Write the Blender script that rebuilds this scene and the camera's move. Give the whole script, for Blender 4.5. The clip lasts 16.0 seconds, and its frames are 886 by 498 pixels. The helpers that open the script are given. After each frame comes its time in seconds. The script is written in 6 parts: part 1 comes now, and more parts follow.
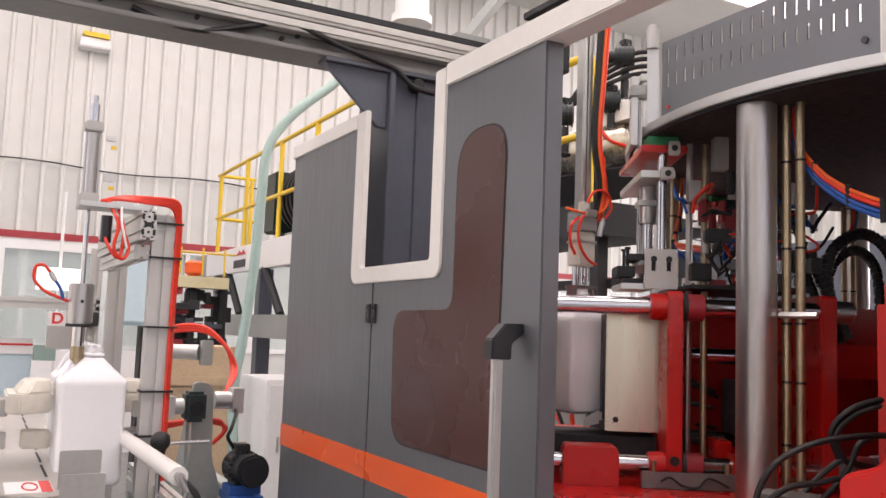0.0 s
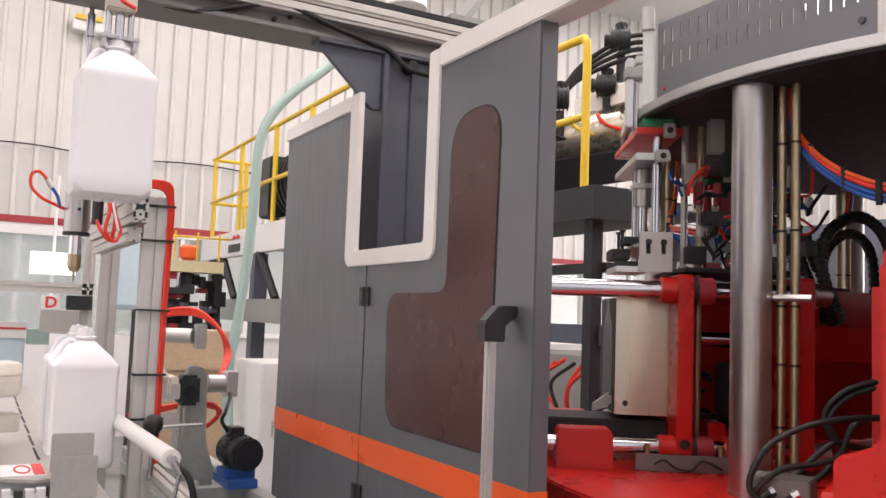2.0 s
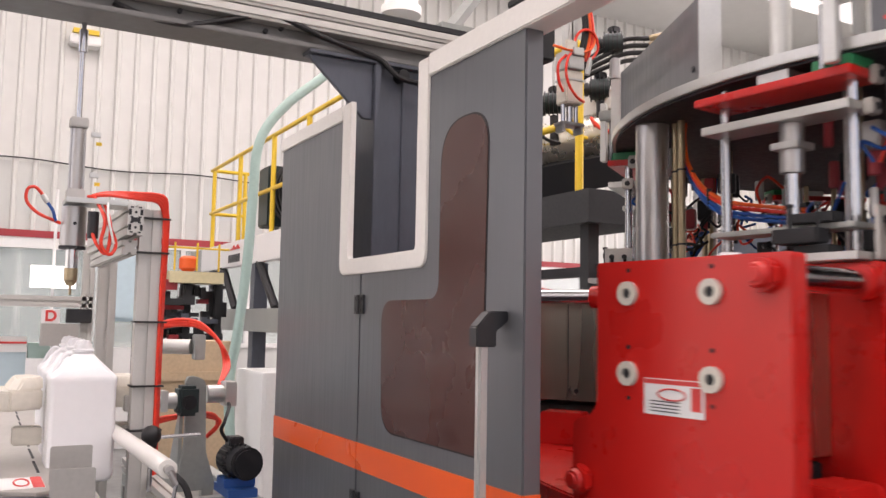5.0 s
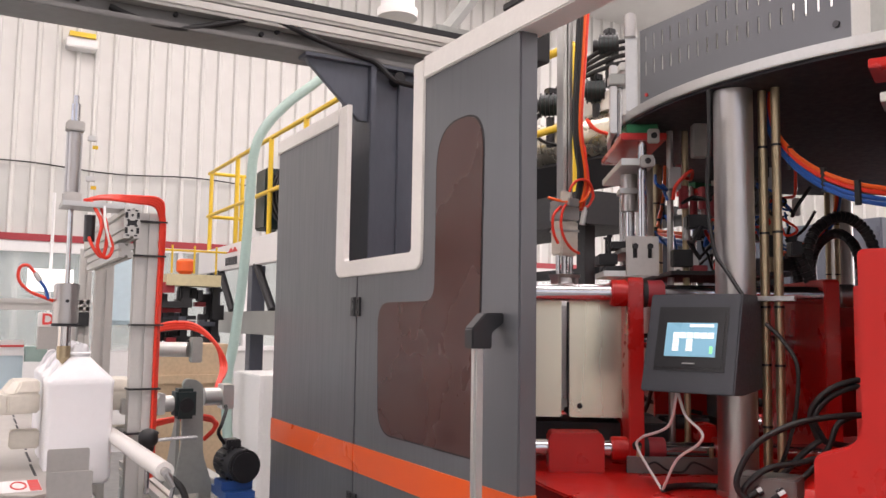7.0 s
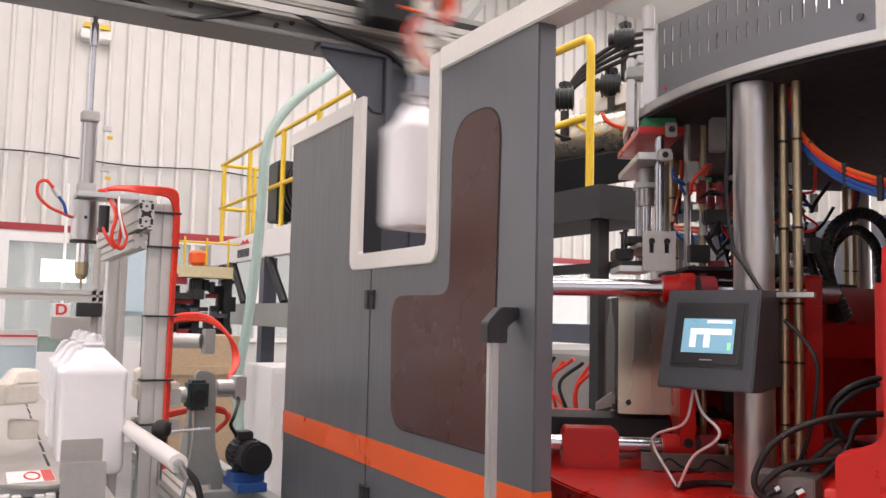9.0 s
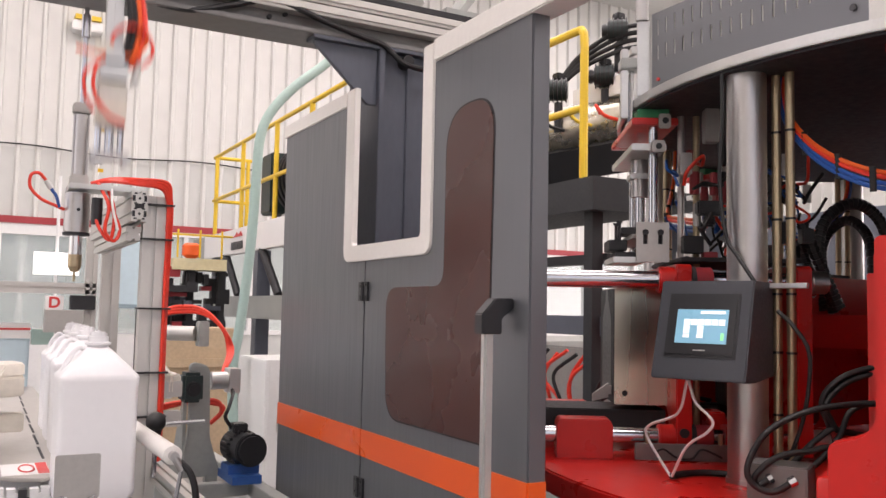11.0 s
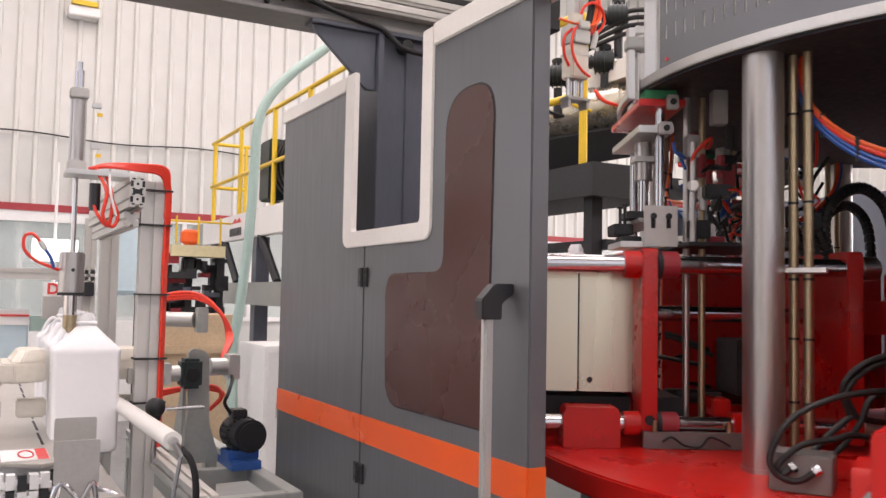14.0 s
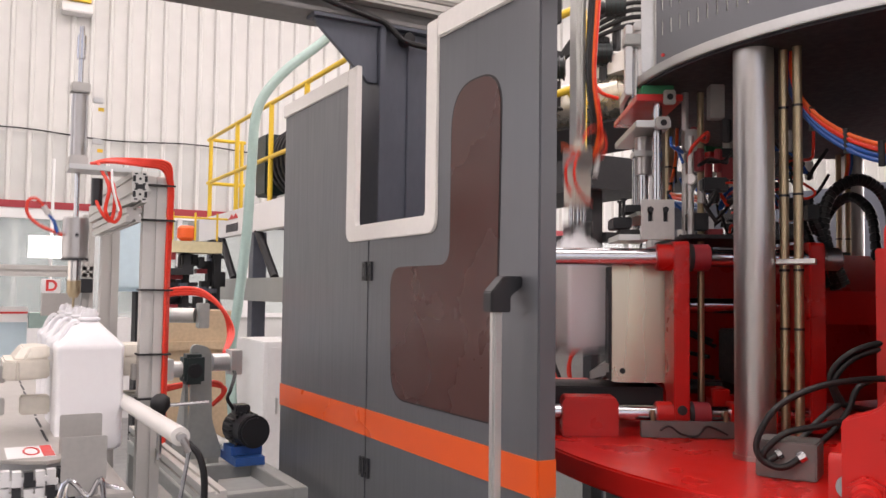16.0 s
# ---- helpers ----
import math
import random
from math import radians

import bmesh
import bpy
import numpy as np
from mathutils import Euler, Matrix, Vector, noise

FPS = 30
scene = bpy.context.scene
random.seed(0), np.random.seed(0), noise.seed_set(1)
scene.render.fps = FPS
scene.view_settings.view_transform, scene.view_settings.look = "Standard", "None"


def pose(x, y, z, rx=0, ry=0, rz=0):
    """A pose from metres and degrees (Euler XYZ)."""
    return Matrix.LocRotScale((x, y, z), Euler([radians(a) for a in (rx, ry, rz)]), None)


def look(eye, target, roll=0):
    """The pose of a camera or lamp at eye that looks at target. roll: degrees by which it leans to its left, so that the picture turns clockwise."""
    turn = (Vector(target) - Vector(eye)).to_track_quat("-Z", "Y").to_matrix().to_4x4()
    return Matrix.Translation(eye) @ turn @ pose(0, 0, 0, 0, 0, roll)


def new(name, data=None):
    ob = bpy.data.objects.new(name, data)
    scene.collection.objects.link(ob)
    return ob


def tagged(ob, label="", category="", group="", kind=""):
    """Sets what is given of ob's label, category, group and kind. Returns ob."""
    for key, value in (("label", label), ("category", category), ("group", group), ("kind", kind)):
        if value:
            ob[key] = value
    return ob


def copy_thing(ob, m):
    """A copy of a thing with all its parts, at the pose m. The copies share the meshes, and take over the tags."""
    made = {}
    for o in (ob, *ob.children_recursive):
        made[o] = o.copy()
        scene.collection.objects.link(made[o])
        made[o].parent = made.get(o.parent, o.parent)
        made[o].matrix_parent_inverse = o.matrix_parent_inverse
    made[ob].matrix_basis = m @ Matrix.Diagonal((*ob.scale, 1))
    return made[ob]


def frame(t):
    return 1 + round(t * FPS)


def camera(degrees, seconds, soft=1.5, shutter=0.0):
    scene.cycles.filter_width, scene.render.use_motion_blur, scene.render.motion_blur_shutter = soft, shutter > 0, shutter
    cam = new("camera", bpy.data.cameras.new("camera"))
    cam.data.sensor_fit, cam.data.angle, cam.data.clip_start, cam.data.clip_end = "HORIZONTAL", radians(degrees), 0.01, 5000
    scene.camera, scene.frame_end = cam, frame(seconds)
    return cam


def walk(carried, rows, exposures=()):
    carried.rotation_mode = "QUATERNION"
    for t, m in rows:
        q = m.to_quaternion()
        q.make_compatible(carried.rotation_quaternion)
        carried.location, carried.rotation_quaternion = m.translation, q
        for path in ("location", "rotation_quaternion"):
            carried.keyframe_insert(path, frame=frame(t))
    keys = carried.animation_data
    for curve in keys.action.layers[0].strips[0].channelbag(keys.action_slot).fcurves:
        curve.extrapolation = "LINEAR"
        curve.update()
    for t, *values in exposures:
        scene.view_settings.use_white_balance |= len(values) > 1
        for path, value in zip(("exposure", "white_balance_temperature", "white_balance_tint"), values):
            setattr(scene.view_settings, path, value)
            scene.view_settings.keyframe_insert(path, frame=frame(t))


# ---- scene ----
cam = camera(54.8, 16.0, shutter=0.5)

PATH = [
    (0, (0.999, 0.037, 1.444), (-0.745, 0.996, 1.636), 2.1),
    (0.5, (0.996, 0.041, 1.44), (-0.745, 1.006, 1.634), 2.1),
    (1, (0.987, 0.046, 1.439), (-0.75, 1.02, 1.621), 2.1),
    (1.5, (0.98, 0.05, 1.436), (-0.758, 1.025, 1.606), 2.2),
    (2, (0.989, 0.049, 1.437), (-0.753, 1.02, 1.595), 2.1),
    (2.5, (0.997, 0.054, 1.439), (-0.751, 1.013, 1.597), 2.0),
    (3, (0.997, 0.059, 1.439), (-0.757, 1.006, 1.597), 2.0),
    (3.5, (1.002, 0.063, 1.443), (-0.751, 1.011, 1.604), 1.7),
    (4, (1.009, 0.064, 1.439), (-0.739, 1.022, 1.606), 1.4),
    (6.5, (1.036, 0.062, 1.439), (-0.705, 1.03, 1.614), 0.8),
    (7, (1.034, 0.064, 1.439), (-0.705, 1.035, 1.615), 0.8),
    (7.5, (1.028, 0.063, 1.439), (-0.712, 1.035, 1.61), 0.9),
    (8, (1.022, 0.064, 1.44), (-0.721, 1.031, 1.609), 1.1),
    (8.5, (1.019, 0.063, 1.439), (-0.729, 1.021, 1.606), 1.3),
    (9, (1.011, 0.062, 1.439), (-0.742, 1.012, 1.6), 1.3),
    (11.5, (1.011, 0.061, 1.437), (-0.733, 1.029, 1.577), 1.2),
    (12, (1.017, 0.062, 1.438), (-0.725, 1.034, 1.579), 1.3),
    (12.5, (1.007, 0.064, 1.437), (-0.736, 1.034, 1.577), 1.2),
    (13, (1.008, 0.063, 1.435), (-0.738, 1.03, 1.564), 1.0),
    (13.5, (1.006, 0.063, 1.433), (-0.741, 1.03, 1.551), 1.1),
    (14, (1.001, 0.063, 1.434), (-0.746, 1.031, 1.546), 1.1),
    (14.5, (0.993, 0.063, 1.432), (-0.752, 1.035, 1.542), 1.1),
    (15, (0.993, 0.061, 1.43), (-0.751, 1.036, 1.535), 1.1),
    (15.5, (0.991, 0.053, 1.43), (-0.751, 1.032, 1.531), 0.9),
    (16, (0.976, 0.038, 1.429), (-0.764, 1.017, 1.529), 0.7),
]
walk(cam, [(t, look(eye, target, roll)) for t, eye, target, roll in PATH], exposures=[(0, 0.10, 6950, 25), (16, 0.10, 6950, 25)])

# ---- light ----
def make_world():
    w = bpy.data.worlds.new("sky")
    scene.world = w
    w.use_nodes = True
    nt = w.node_tree
    sky = nt.nodes.new("ShaderNodeTexSky")
    sky.sky_type = "NISHITA"
    sky.sun_disc = False
    sky.sun_elevation, sky.sun_rotation = radians(50), radians(200)
    bg = nt.nodes["Background"]
    bg.inputs["Strength"].default_value = 0.12
    nt.links.new(sky.outputs["Color"], bg.inputs["Color"])


def area_lamp(name, at, target, sx, sy, power, color=(1, 1, 1)):
    d = bpy.data.lights.new(name, "AREA")
    d.shape, d.size, d.size_y, d.energy, d.color = "RECTANGLE", sx, sy, power, color
    ob = new(name, d)
    ob.matrix_world = look(at, target)
    return ob


make_world()
sun = bpy.data.lights.new("sun", "SUN")
sun.energy, sun.angle, sun.color = 2.0, radians(2), (1, 0.96, 0.9)
sun_ob = new("sun", sun)
sun_ob.matrix_world = look((0, 0, 20), (-6, 9, 0))
# area lamps that stand in for daylight; their roof strips and gates are assumed
for xx, power in ((-11.0, 480), (-4.5, 700), (2.0, 720)):
    area_lamp("roof_light_sky", (xx, 6.8, 8.85), (xx, 6.8, 0), 2.4, 25.6, power * 1.3, (1, 0.99, 0.97))
area_lamp("gate_sky", (5.8, 0.5, 2.7), (-6, 2.5, 1.6), 8.0, 4.6, 62, (1, 0.98, 0.96))
area_lamp("side_gate_sky", (-5.0, -5.8, 2.6), (-5.0, 3, 2.4), 10.0, 4.0, 75, (1, 0.98, 0.96))
# added in the north doorway to brighten the hall and the machine's inside
area_lamp("yard_sky", (-3.8, 19.9, 2.3), (-3.8, 3, 2.2), 10.5, 4.4, 520, (1, 0.99, 0.98))


# ---- materials ----
def material(name, color, rough=0.5, metal=0.0, grain=0.0, scale=20.0, bump=0.0, spread=0.06, stretch=(1, 1, 1), spec=0.5,
             trans=0.0, emit=0.0, sss=0.0, alpha=1.0, dirt=0.0):
    """Painted, metal or plastic surface with fine and coarse variation."""
    m = bpy.data.materials.new(name)
    m.use_nodes = True
    nt = m.node_tree
    b = nt.nodes["Principled BSDF"]
    b.inputs["Roughness"].default_value = rough
    b.inputs["Metallic"].default_value = metal
    b.inputs["Specular IOR Level"].default_value = spec
    b.inputs["Transmission Weight"].default_value = trans
    b.inputs["Alpha"].default_value = alpha
    if sss:
        b.inputs["Subsurface Weight"].default_value = sss
        b.inputs["Subsurface Radius"].default_value = (0.02, 0.02, 0.02)
    if emit:
        b.inputs["Emission Color"].default_value = (*color, 1)
        b.inputs["Emission Strength"].default_value = emit
    tc = nt.nodes.new("ShaderNodeTexCoord")
    mp = nt.nodes.new("ShaderNodeMapping")
    mp.inputs["Scale"].default_value = stretch
    nt.links.new(tc.outputs["Object"], mp.inputs["Vector"])
    fine = nt.nodes.new("ShaderNodeTexNoise")
    fine.inputs["Scale"].default_value, fine.inputs["Detail"].default_value = scale, 5
    coarse = nt.nodes.new("ShaderNodeTexNoise")
    coarse.inputs["Scale"].default_value, coarse.inputs["Detail"].default_value = max(scale * 0.08, 0.7), 3
    nt.links.new(mp.outputs["Vector"], fine.inputs["Vector"])
    nt.links.new(tc.outputs["Object"], coarse.inputs["Vector"])
    add = nt.nodes.new("ShaderNodeMath")
    add.operation = "ADD"
    nt.links.new(fine.outputs["Fac"], add.inputs[0])
    nt.links.new(coarse.outputs["Fac"], add.inputs[1])
    ramp = nt.nodes.new("ShaderNodeMapRange")
    ramp.inputs["From Min"].default_value, ramp.inputs["From Max"].default_value = 0.6, 1.4
    ramp.inputs["To Min"].default_value, ramp.inputs["To Max"].default_value = 1 - spread - grain, 1 + spread
    nt.links.new(add.outputs[0], ramp.inputs["Value"])
    mul = nt.nodes.new("ShaderNodeVectorMath")
    mul.operation = "SCALE"
    mul.inputs[0].default_value = color
    nt.links.new(ramp.outputs["Result"], mul.inputs["Scale"])
    out = mul.outputs["Vector"]
    if dirt:
        stain = nt.nodes.new("ShaderNodeTexNoise")
        stain.inputs["Scale"].default_value, stain.inputs["Detail"].default_value = 6.0, 8
        nt.links.new(tc.outputs["Object"], stain.inputs["Vector"])
        sr = nt.nodes.new("ShaderNodeMapRange")
        sr.inputs["From Min"].default_value, sr.inputs["From Max"].default_value = 0.52, 0.75
        sr.inputs["To Max"].default_value = dirt
        nt.links.new(stain.outputs["Fac"], sr.inputs["Value"])
        mix = nt.nodes.new("ShaderNodeMix")
        mix.data_type = "RGBA"
        mix.inputs["B"].default_value = (0.09, 0.075, 0.06, 1)
        nt.links.new(sr.outputs["Result"], mix.inputs["Factor"])
        nt.links.new(out, mix.inputs["A"])
        out = mix.outputs["Result"]
    nt.links.new(out, b.inputs["Base Color"])
    rr = nt.nodes.new("ShaderNodeMapRange")
    rr.inputs["From Min"].default_value, rr.inputs["From Max"].default_value = 0.3, 0.7
    rr.inputs["To Min"].default_value, rr.inputs["To Max"].default_value = max(rough - 0.07, 0.02), min(rough + 0.09, 1)
    nt.links.new(fine.outputs["Fac"], rr.inputs["Value"])
    nt.links.new(rr.outputs["Result"], b.inputs["Roughness"])
    if bump:
        bp = nt.nodes.new("ShaderNodeBump")
        bp.inputs["Strength"].default_value, bp.inputs["Distance"].default_value = bump, 0.002
        nt.links.new(fine.outputs["Fac"], bp.inputs["Height"])
        nt.links.new(bp.outputs["Normal"], b.inputs["Normal"])
    return m


M = {
    "grey": material("grey_paint", (0.165, 0.172, 0.186), 0.36, 0.5, 0.015, 90, 0.02, 0.02, (1, 1, 0.04)),
    "white_trim": material("white_trim_paint", (0.78, 0.76, 0.72), 0.4, 0, 0.03, 60, 0.05, 0.03),
    "orange": material("orange_film", (0.85, 0.11, 0.012), 0.3, 0, 0.0, 2, 0, 0.015),
    "brown_glass": material("smoked_sheet", (0.068, 0.024, 0.020), 0.26, 0, 0.02, 3, 0.0, 0.05),
    "red": material("red_paint", (0.60, 0.016, 0.011), 0.30, 0, 0.02, 6, 0.0, 0.04),
    "steel": material("brushed_steel", (0.50, 0.485, 0.475), 0.36, 1.0, 0.03, 260, 0.0, 0.03, (1, 1, 0.03)),
    "chrome": material("chromed_bar", (0.60, 0.60, 0.62), 0.16, 1.0, 0.02, 60, 0, 0.03),
    "mold": material("mold_steel", (0.60, 0.57, 0.47), 0.27, 1.0, 0.0, 7, 0.0, 0.03, (1, 1, 0.12)),
    "alu": material("aluminium", (0.62, 0.62, 0.60), 0.38, 0.85, 0.04, 120, 0.03, 0.05),
    "profile": material("aluminium_profile", (0.60, 0.585, 0.55), 0.45, 0.55, 0.03, 120, 0.03, 0.04),
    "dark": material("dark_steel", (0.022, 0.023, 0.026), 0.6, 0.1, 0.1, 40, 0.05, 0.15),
    "post": material("blue_grey_paint", (0.085, 0.095, 0.12), 0.38, 0.0, 0.06, 60, 0.05, 0.1, (1, 1, 0.3)),
    "rubber": material("black_rubber", (0.010, 0.010, 0.011), 0.5, 0, 0.1, 90, 0.04, 0.2),
    "black_plastic": material("black_plastic", (0.02, 0.021, 0.024), 0.35, 0, 0.05, 90, 0.03, 0.1),
    "red_hose": material("red_hose", (0.80, 0.045, 0.02), 0.33, 0, 0.03, 60, 0, 0.05),
    "orange_hose": material("orange_hose", (0.9, 0.13, 0.02), 0.35, 0, 0.03, 60, 0, 0.05),
    "blue_hose": material("blue_hose", (0.012, 0.09, 0.36), 0.35, 0, 0.03, 60, 0, 0.05),
    "teal_hose": material("pale_green_hose", (0.33, 0.46, 0.42), 0.4, 0, 0.04, 30, 0.04, 0.06),
    "brass": material("brass_pipe", (0.46, 0.37, 0.24), 0.36, 0.9, 0.1, 60, 0.04, 0.1, dirt=0.2),
    "hdpe": material("white_hdpe", (0.86, 0.86, 0.87), 0.38, 0, 0.01, 40, 0.03, 0.015, sss=0.25),
    "yellow": material("yellow_paint", (0.78, 0.52, 0.03), 0.36, 0, 0.04, 40, 0.03, 0.05),
    "wall_white": material("white_sheet_metal", (0.66, 0.66, 0.635), 0.42, 0, 0.04, 3, 0.02, 0.04),
    "wall_lower": material("grey_sheet_metal", (0.57, 0.58, 0.56), 0.45, 0, 0.04, 3, 0.02, 0.05),
    "red_trim": material("dark_red_trim", (0.36, 0.035, 0.045), 0.45, 0, 0.04, 20, 0, 0.05),
    "beam": material("grey_beam_paint", (0.19, 0.185, 0.18), 0.42, 0.2, 0.06, 30, 0.04, 0.1, dirt=0.1),
    "concrete": material("concrete_floor", (0.22, 0.225, 0.22), 0.35, 0, 0.12, 8, 0.1, 0.12, dirt=0.2),
    "roof": material("roof_sheet", (0.6, 0.6, 0.58), 0.6, 0, 0.04, 4, 0.02, 0.04),
    "white": material("white_enamel", (0.8, 0.8, 0.79), 0.35, 0, 0.02, 30, 0.02, 0.03),
    "cream": material("cream_plastic", (0.66, 0.62, 0.54), 0.5, 0, 0.06, 40, 0.04, 0.08, dirt=0.1),
    "plate": material("stainless_sheet", (0.50, 0.48, 0.45), 0.42, 0.7, 0.05, 70, 0.03, 0.06),
    "bracket": material("grey_green_paint", (0.36, 0.375, 0.355), 0.42, 0.1, 0.05, 40, 0.04, 0.08),
    "green_black": material("gearbox_paint", (0.018, 0.035, 0.035), 0.4, 0, 0.1, 60, 0.08, 0.1),
    "blue": material("blue_paint", (0.02, 0.1, 0.35), 0.4, 0, 0.05, 40, 0.03, 0.08),
    "screen": material("lit_screen", (0.20, 0.46, 0.60), 0.3, 0, 0, 10, 0, 0.01, emit=0.4),
    "screen_white": material("lit_screen_keys", (0.9, 0.95, 0.95), 0.3, 0, 0, 10, 0, 0.01, emit=0.5),
    "screen_green": material("lit_screen_green", (0.25, 0.8, 0.35), 0.3, 0, 0, 10, 0, 0.01, emit=0.8),
    "panel_grey": material("dark_slate_paint", (0.05, 0.055, 0.066), 0.45, 0, 0.06, 120, 0.08, 0.06),
    "glass": material("window_glass", (0.75, 0.8, 0.8), 0.08, 0, 0, 10, 0, 0.02, trans=0.9),
    "daylight": material("bright_outdoors", (1.0, 1.0, 0.98), 0.8, 0, 0, 1, 0, 0.02, emit=0.95),
    "hazy": material("hazy_outdoors", (0.62, 0.64, 0.60), 0.8, 0, 0, 1, 0, 0.05, emit=0.5),
    "ink": material("dark_print", (0.05, 0.05, 0.055), 0.5),
    "red_ink": material("red_print", (0.65, 0.05, 0.045), 0.5),
    "blue_pale": material("pale_blue_paint", (0.52, 0.66, 0.72), 0.45),
    "slate": material("slate_blue_paint", (0.15, 0.17, 0.21), 0.45, 0, 0.05, 20, 0.03, 0.06),
    "pale_deck": material("pale_yellow_paint", (0.62, 0.55, 0.34), 0.5, 0, 0.06, 20, 0.03, 0.08),
    "foil": material("crumpled_foil", (0.62, 0.58, 0.49), 0.28, 0.95, 0.12, 14, 1.0, 0.14, dirt=0.25),
    "wood": material("plywood", (0.62, 0.46, 0.3), 0.6, 0, 0.1, 30, 0.05, 0.1),
    "green": material("green_paint", (0.02, 0.24, 0.1), 0.4),
}


# ---- mesh helpers ----
def finish(name, bm, mat, parent=None, label="", smooth=True, bevel=0.0):
    if bevel:
        bmesh.ops.bevel(bm, geom=[e for e in bm.edges if e.is_manifold and e.calc_face_angle(0) > 0.6], offset=bevel, segments=2,
                        affect="EDGES", clamp_overlap=True)
    me = bpy.data.meshes.new(name)
    bm.to_mesh(me)
    bm.free()
    me.materials.append(M[mat])
    if smooth:
        for p in me.polygons:
            p.use_smooth = True
        me.set_sharp_from_angle(angle=radians(35))
    ob = new(name, me)
    if parent:
        ob.parent = parent
    if label:
        tagged(ob, label=label)
    return ob


def part(name, bm, mat, parent, label="", bevel=0.0):
    return finish(name, bm, mat, parent, label, True, bevel)


def thing(name, label, category, group="", kind="", at=None):
    return tagged(place(new(name), at or (0, 0, 0)), label, category, group, kind)


def place(ob, at):
    ob.location = at
    return ob


def box(bm, c, s, m=None):
    r = bmesh.ops.create_cube(bm, size=1.0)
    vs = r["verts"]
    for v in vs:
        v.co = Vector((v.co.x * s[0] + c[0], v.co.y * s[1] + c[1], v.co.z * s[2] + c[2]))
        if m is not None:
            v.co = m @ v.co
    return bm


def span(bm, a, b, m=None):
    """A box from its lower to its upper corner."""
    return box(bm, [(p + q) / 2 for p, q in zip(a, b)], [abs(q - p) for p, q in zip(a, b)], m)


def rod(bm, a, b, r, n=16, r2=None):
    a, b = Vector(a), Vector(b)
    d = b - a
    m = Matrix.Translation((a + b) / 2) @ d.to_track_quat("Z", "Y").to_matrix().to_4x4()
    bmesh.ops.create_cone(bm, cap_ends=True, segments=n, radius1=r, radius2=r if r2 is None else r2, depth=d.length, matrix=m)
    return bm


def ball(bm, c, r, n=14):
    bmesh.ops.create_uvsphere(bm, u_segments=n, v_segments=n // 2 + 1, radius=r, matrix=Matrix.Translation(c))
    return bm


def smooth_line(pts, n=8):
    """Points on a soft curve through the given ones."""
    pts = [Vector(p) for p in pts]
    q = [pts[0] * 2 - pts[1]] + pts + [pts[-1] * 2 - pts[-2]]
    out = []
    for i in range(1, len(q) - 2):
        for k in range(n):
            t = k / n
            out.append(0.5 * (2 * q[i] + (q[i + 1] - q[i - 1]) * t + (2 * q[i - 1] - 5 * q[i] + 4 * q[i + 1] - q[i + 2]) * t * t
                              + (3 * q[i] - q[i - 1] - 3 * q[i + 1] + q[i + 2]) * t ** 3))
    return out + [pts[-1]]


def hose(bm, pts, r, n=8, soft=8):
    line = smooth_line(pts, soft) if soft else [Vector(p) for p in pts]
    rings, side = [], Vector((0.31, 0.52, 0.79))
    for i, p in enumerate(line):
        d = (line[min(i + 1, len(line) - 1)] - line[max(i - 1, 0)]).normalized()
        u = side - d * side.dot(d)
        u = u.normalized() if u.length > 1e-3 else d.orthogonal().normalized()
        side = u
        w = d.cross(u)
        rings.append([bm.verts.new(p + (u * math.cos(2 * math.pi * k / n) + w * math.sin(2 * math.pi * k / n)) * r) for k in range(n)])
    for a, b in zip(rings, rings[1:]):
        for k in range(n):
            bm.faces.new((a[k], a[(k + 1) % n], b[(k + 1) % n], b[k]))
    bm.faces.new(rings[0][::-1])
    bm.faces.new(rings[-1])
    return bm


def extrude_outline(bm, pts, lo, hi, axis="y"):
    """A plate with the given outline, between lo and hi along an axis; its points are the two other axes in order."""
    def at(p, d):
        return {"y": (p[0], d, p[1]), "x": (d, p[0], p[1]), "z": (p[0], p[1], d)}[axis]
    a = [bm.verts.new(at(p, lo)) for p in pts]
    b = [bm.verts.new(at(p, hi)) for p in pts]
    bm.faces.new(a)
    bm.faces.new(b[::-1])
    for i in range(len(pts)):
        j = (i + 1) % len(pts)
        bm.faces.new((a[j], a[i], b[i], b[j]))
    bmesh.ops.recalc_face_normals(bm, faces=bm.faces)
    return bm


def rounded(pts, radii, n=6):
    """An outline with its corners rounded; one radius a corner."""
    out = []
    c = len(pts)
    for i, r in enumerate(radii):
        p, a, b = Vector(pts[i]), Vector(pts[i - 1]), Vector(pts[(i + 1) % c])
        if r <= 0:
            out.append(tuple(p))
            continue
        da, db = (a - p).normalized(), (b - p).normalized()
        for k in range(n + 1):
            t = k / n
            out.append(tuple((p + da * r) * (1 - t) ** 2 + p * 2 * t * (1 - t) + (p + db * r) * t * t))
    return out


def B():
    return bmesh.new()


def words(name, body, size, m, mat, parent):
    cu = bpy.data.curves.new(name, "FONT")
    cu.body, cu.size, cu.align_x, cu.align_y, cu.extrude = body, size, "CENTER", "CENTER", 0.0008
    cu.offset = size * 0.03
    cu.materials.append(M[mat])
    ob = new(name, cu)
    ob.parent = parent
    ob.matrix_local = m
    return ob


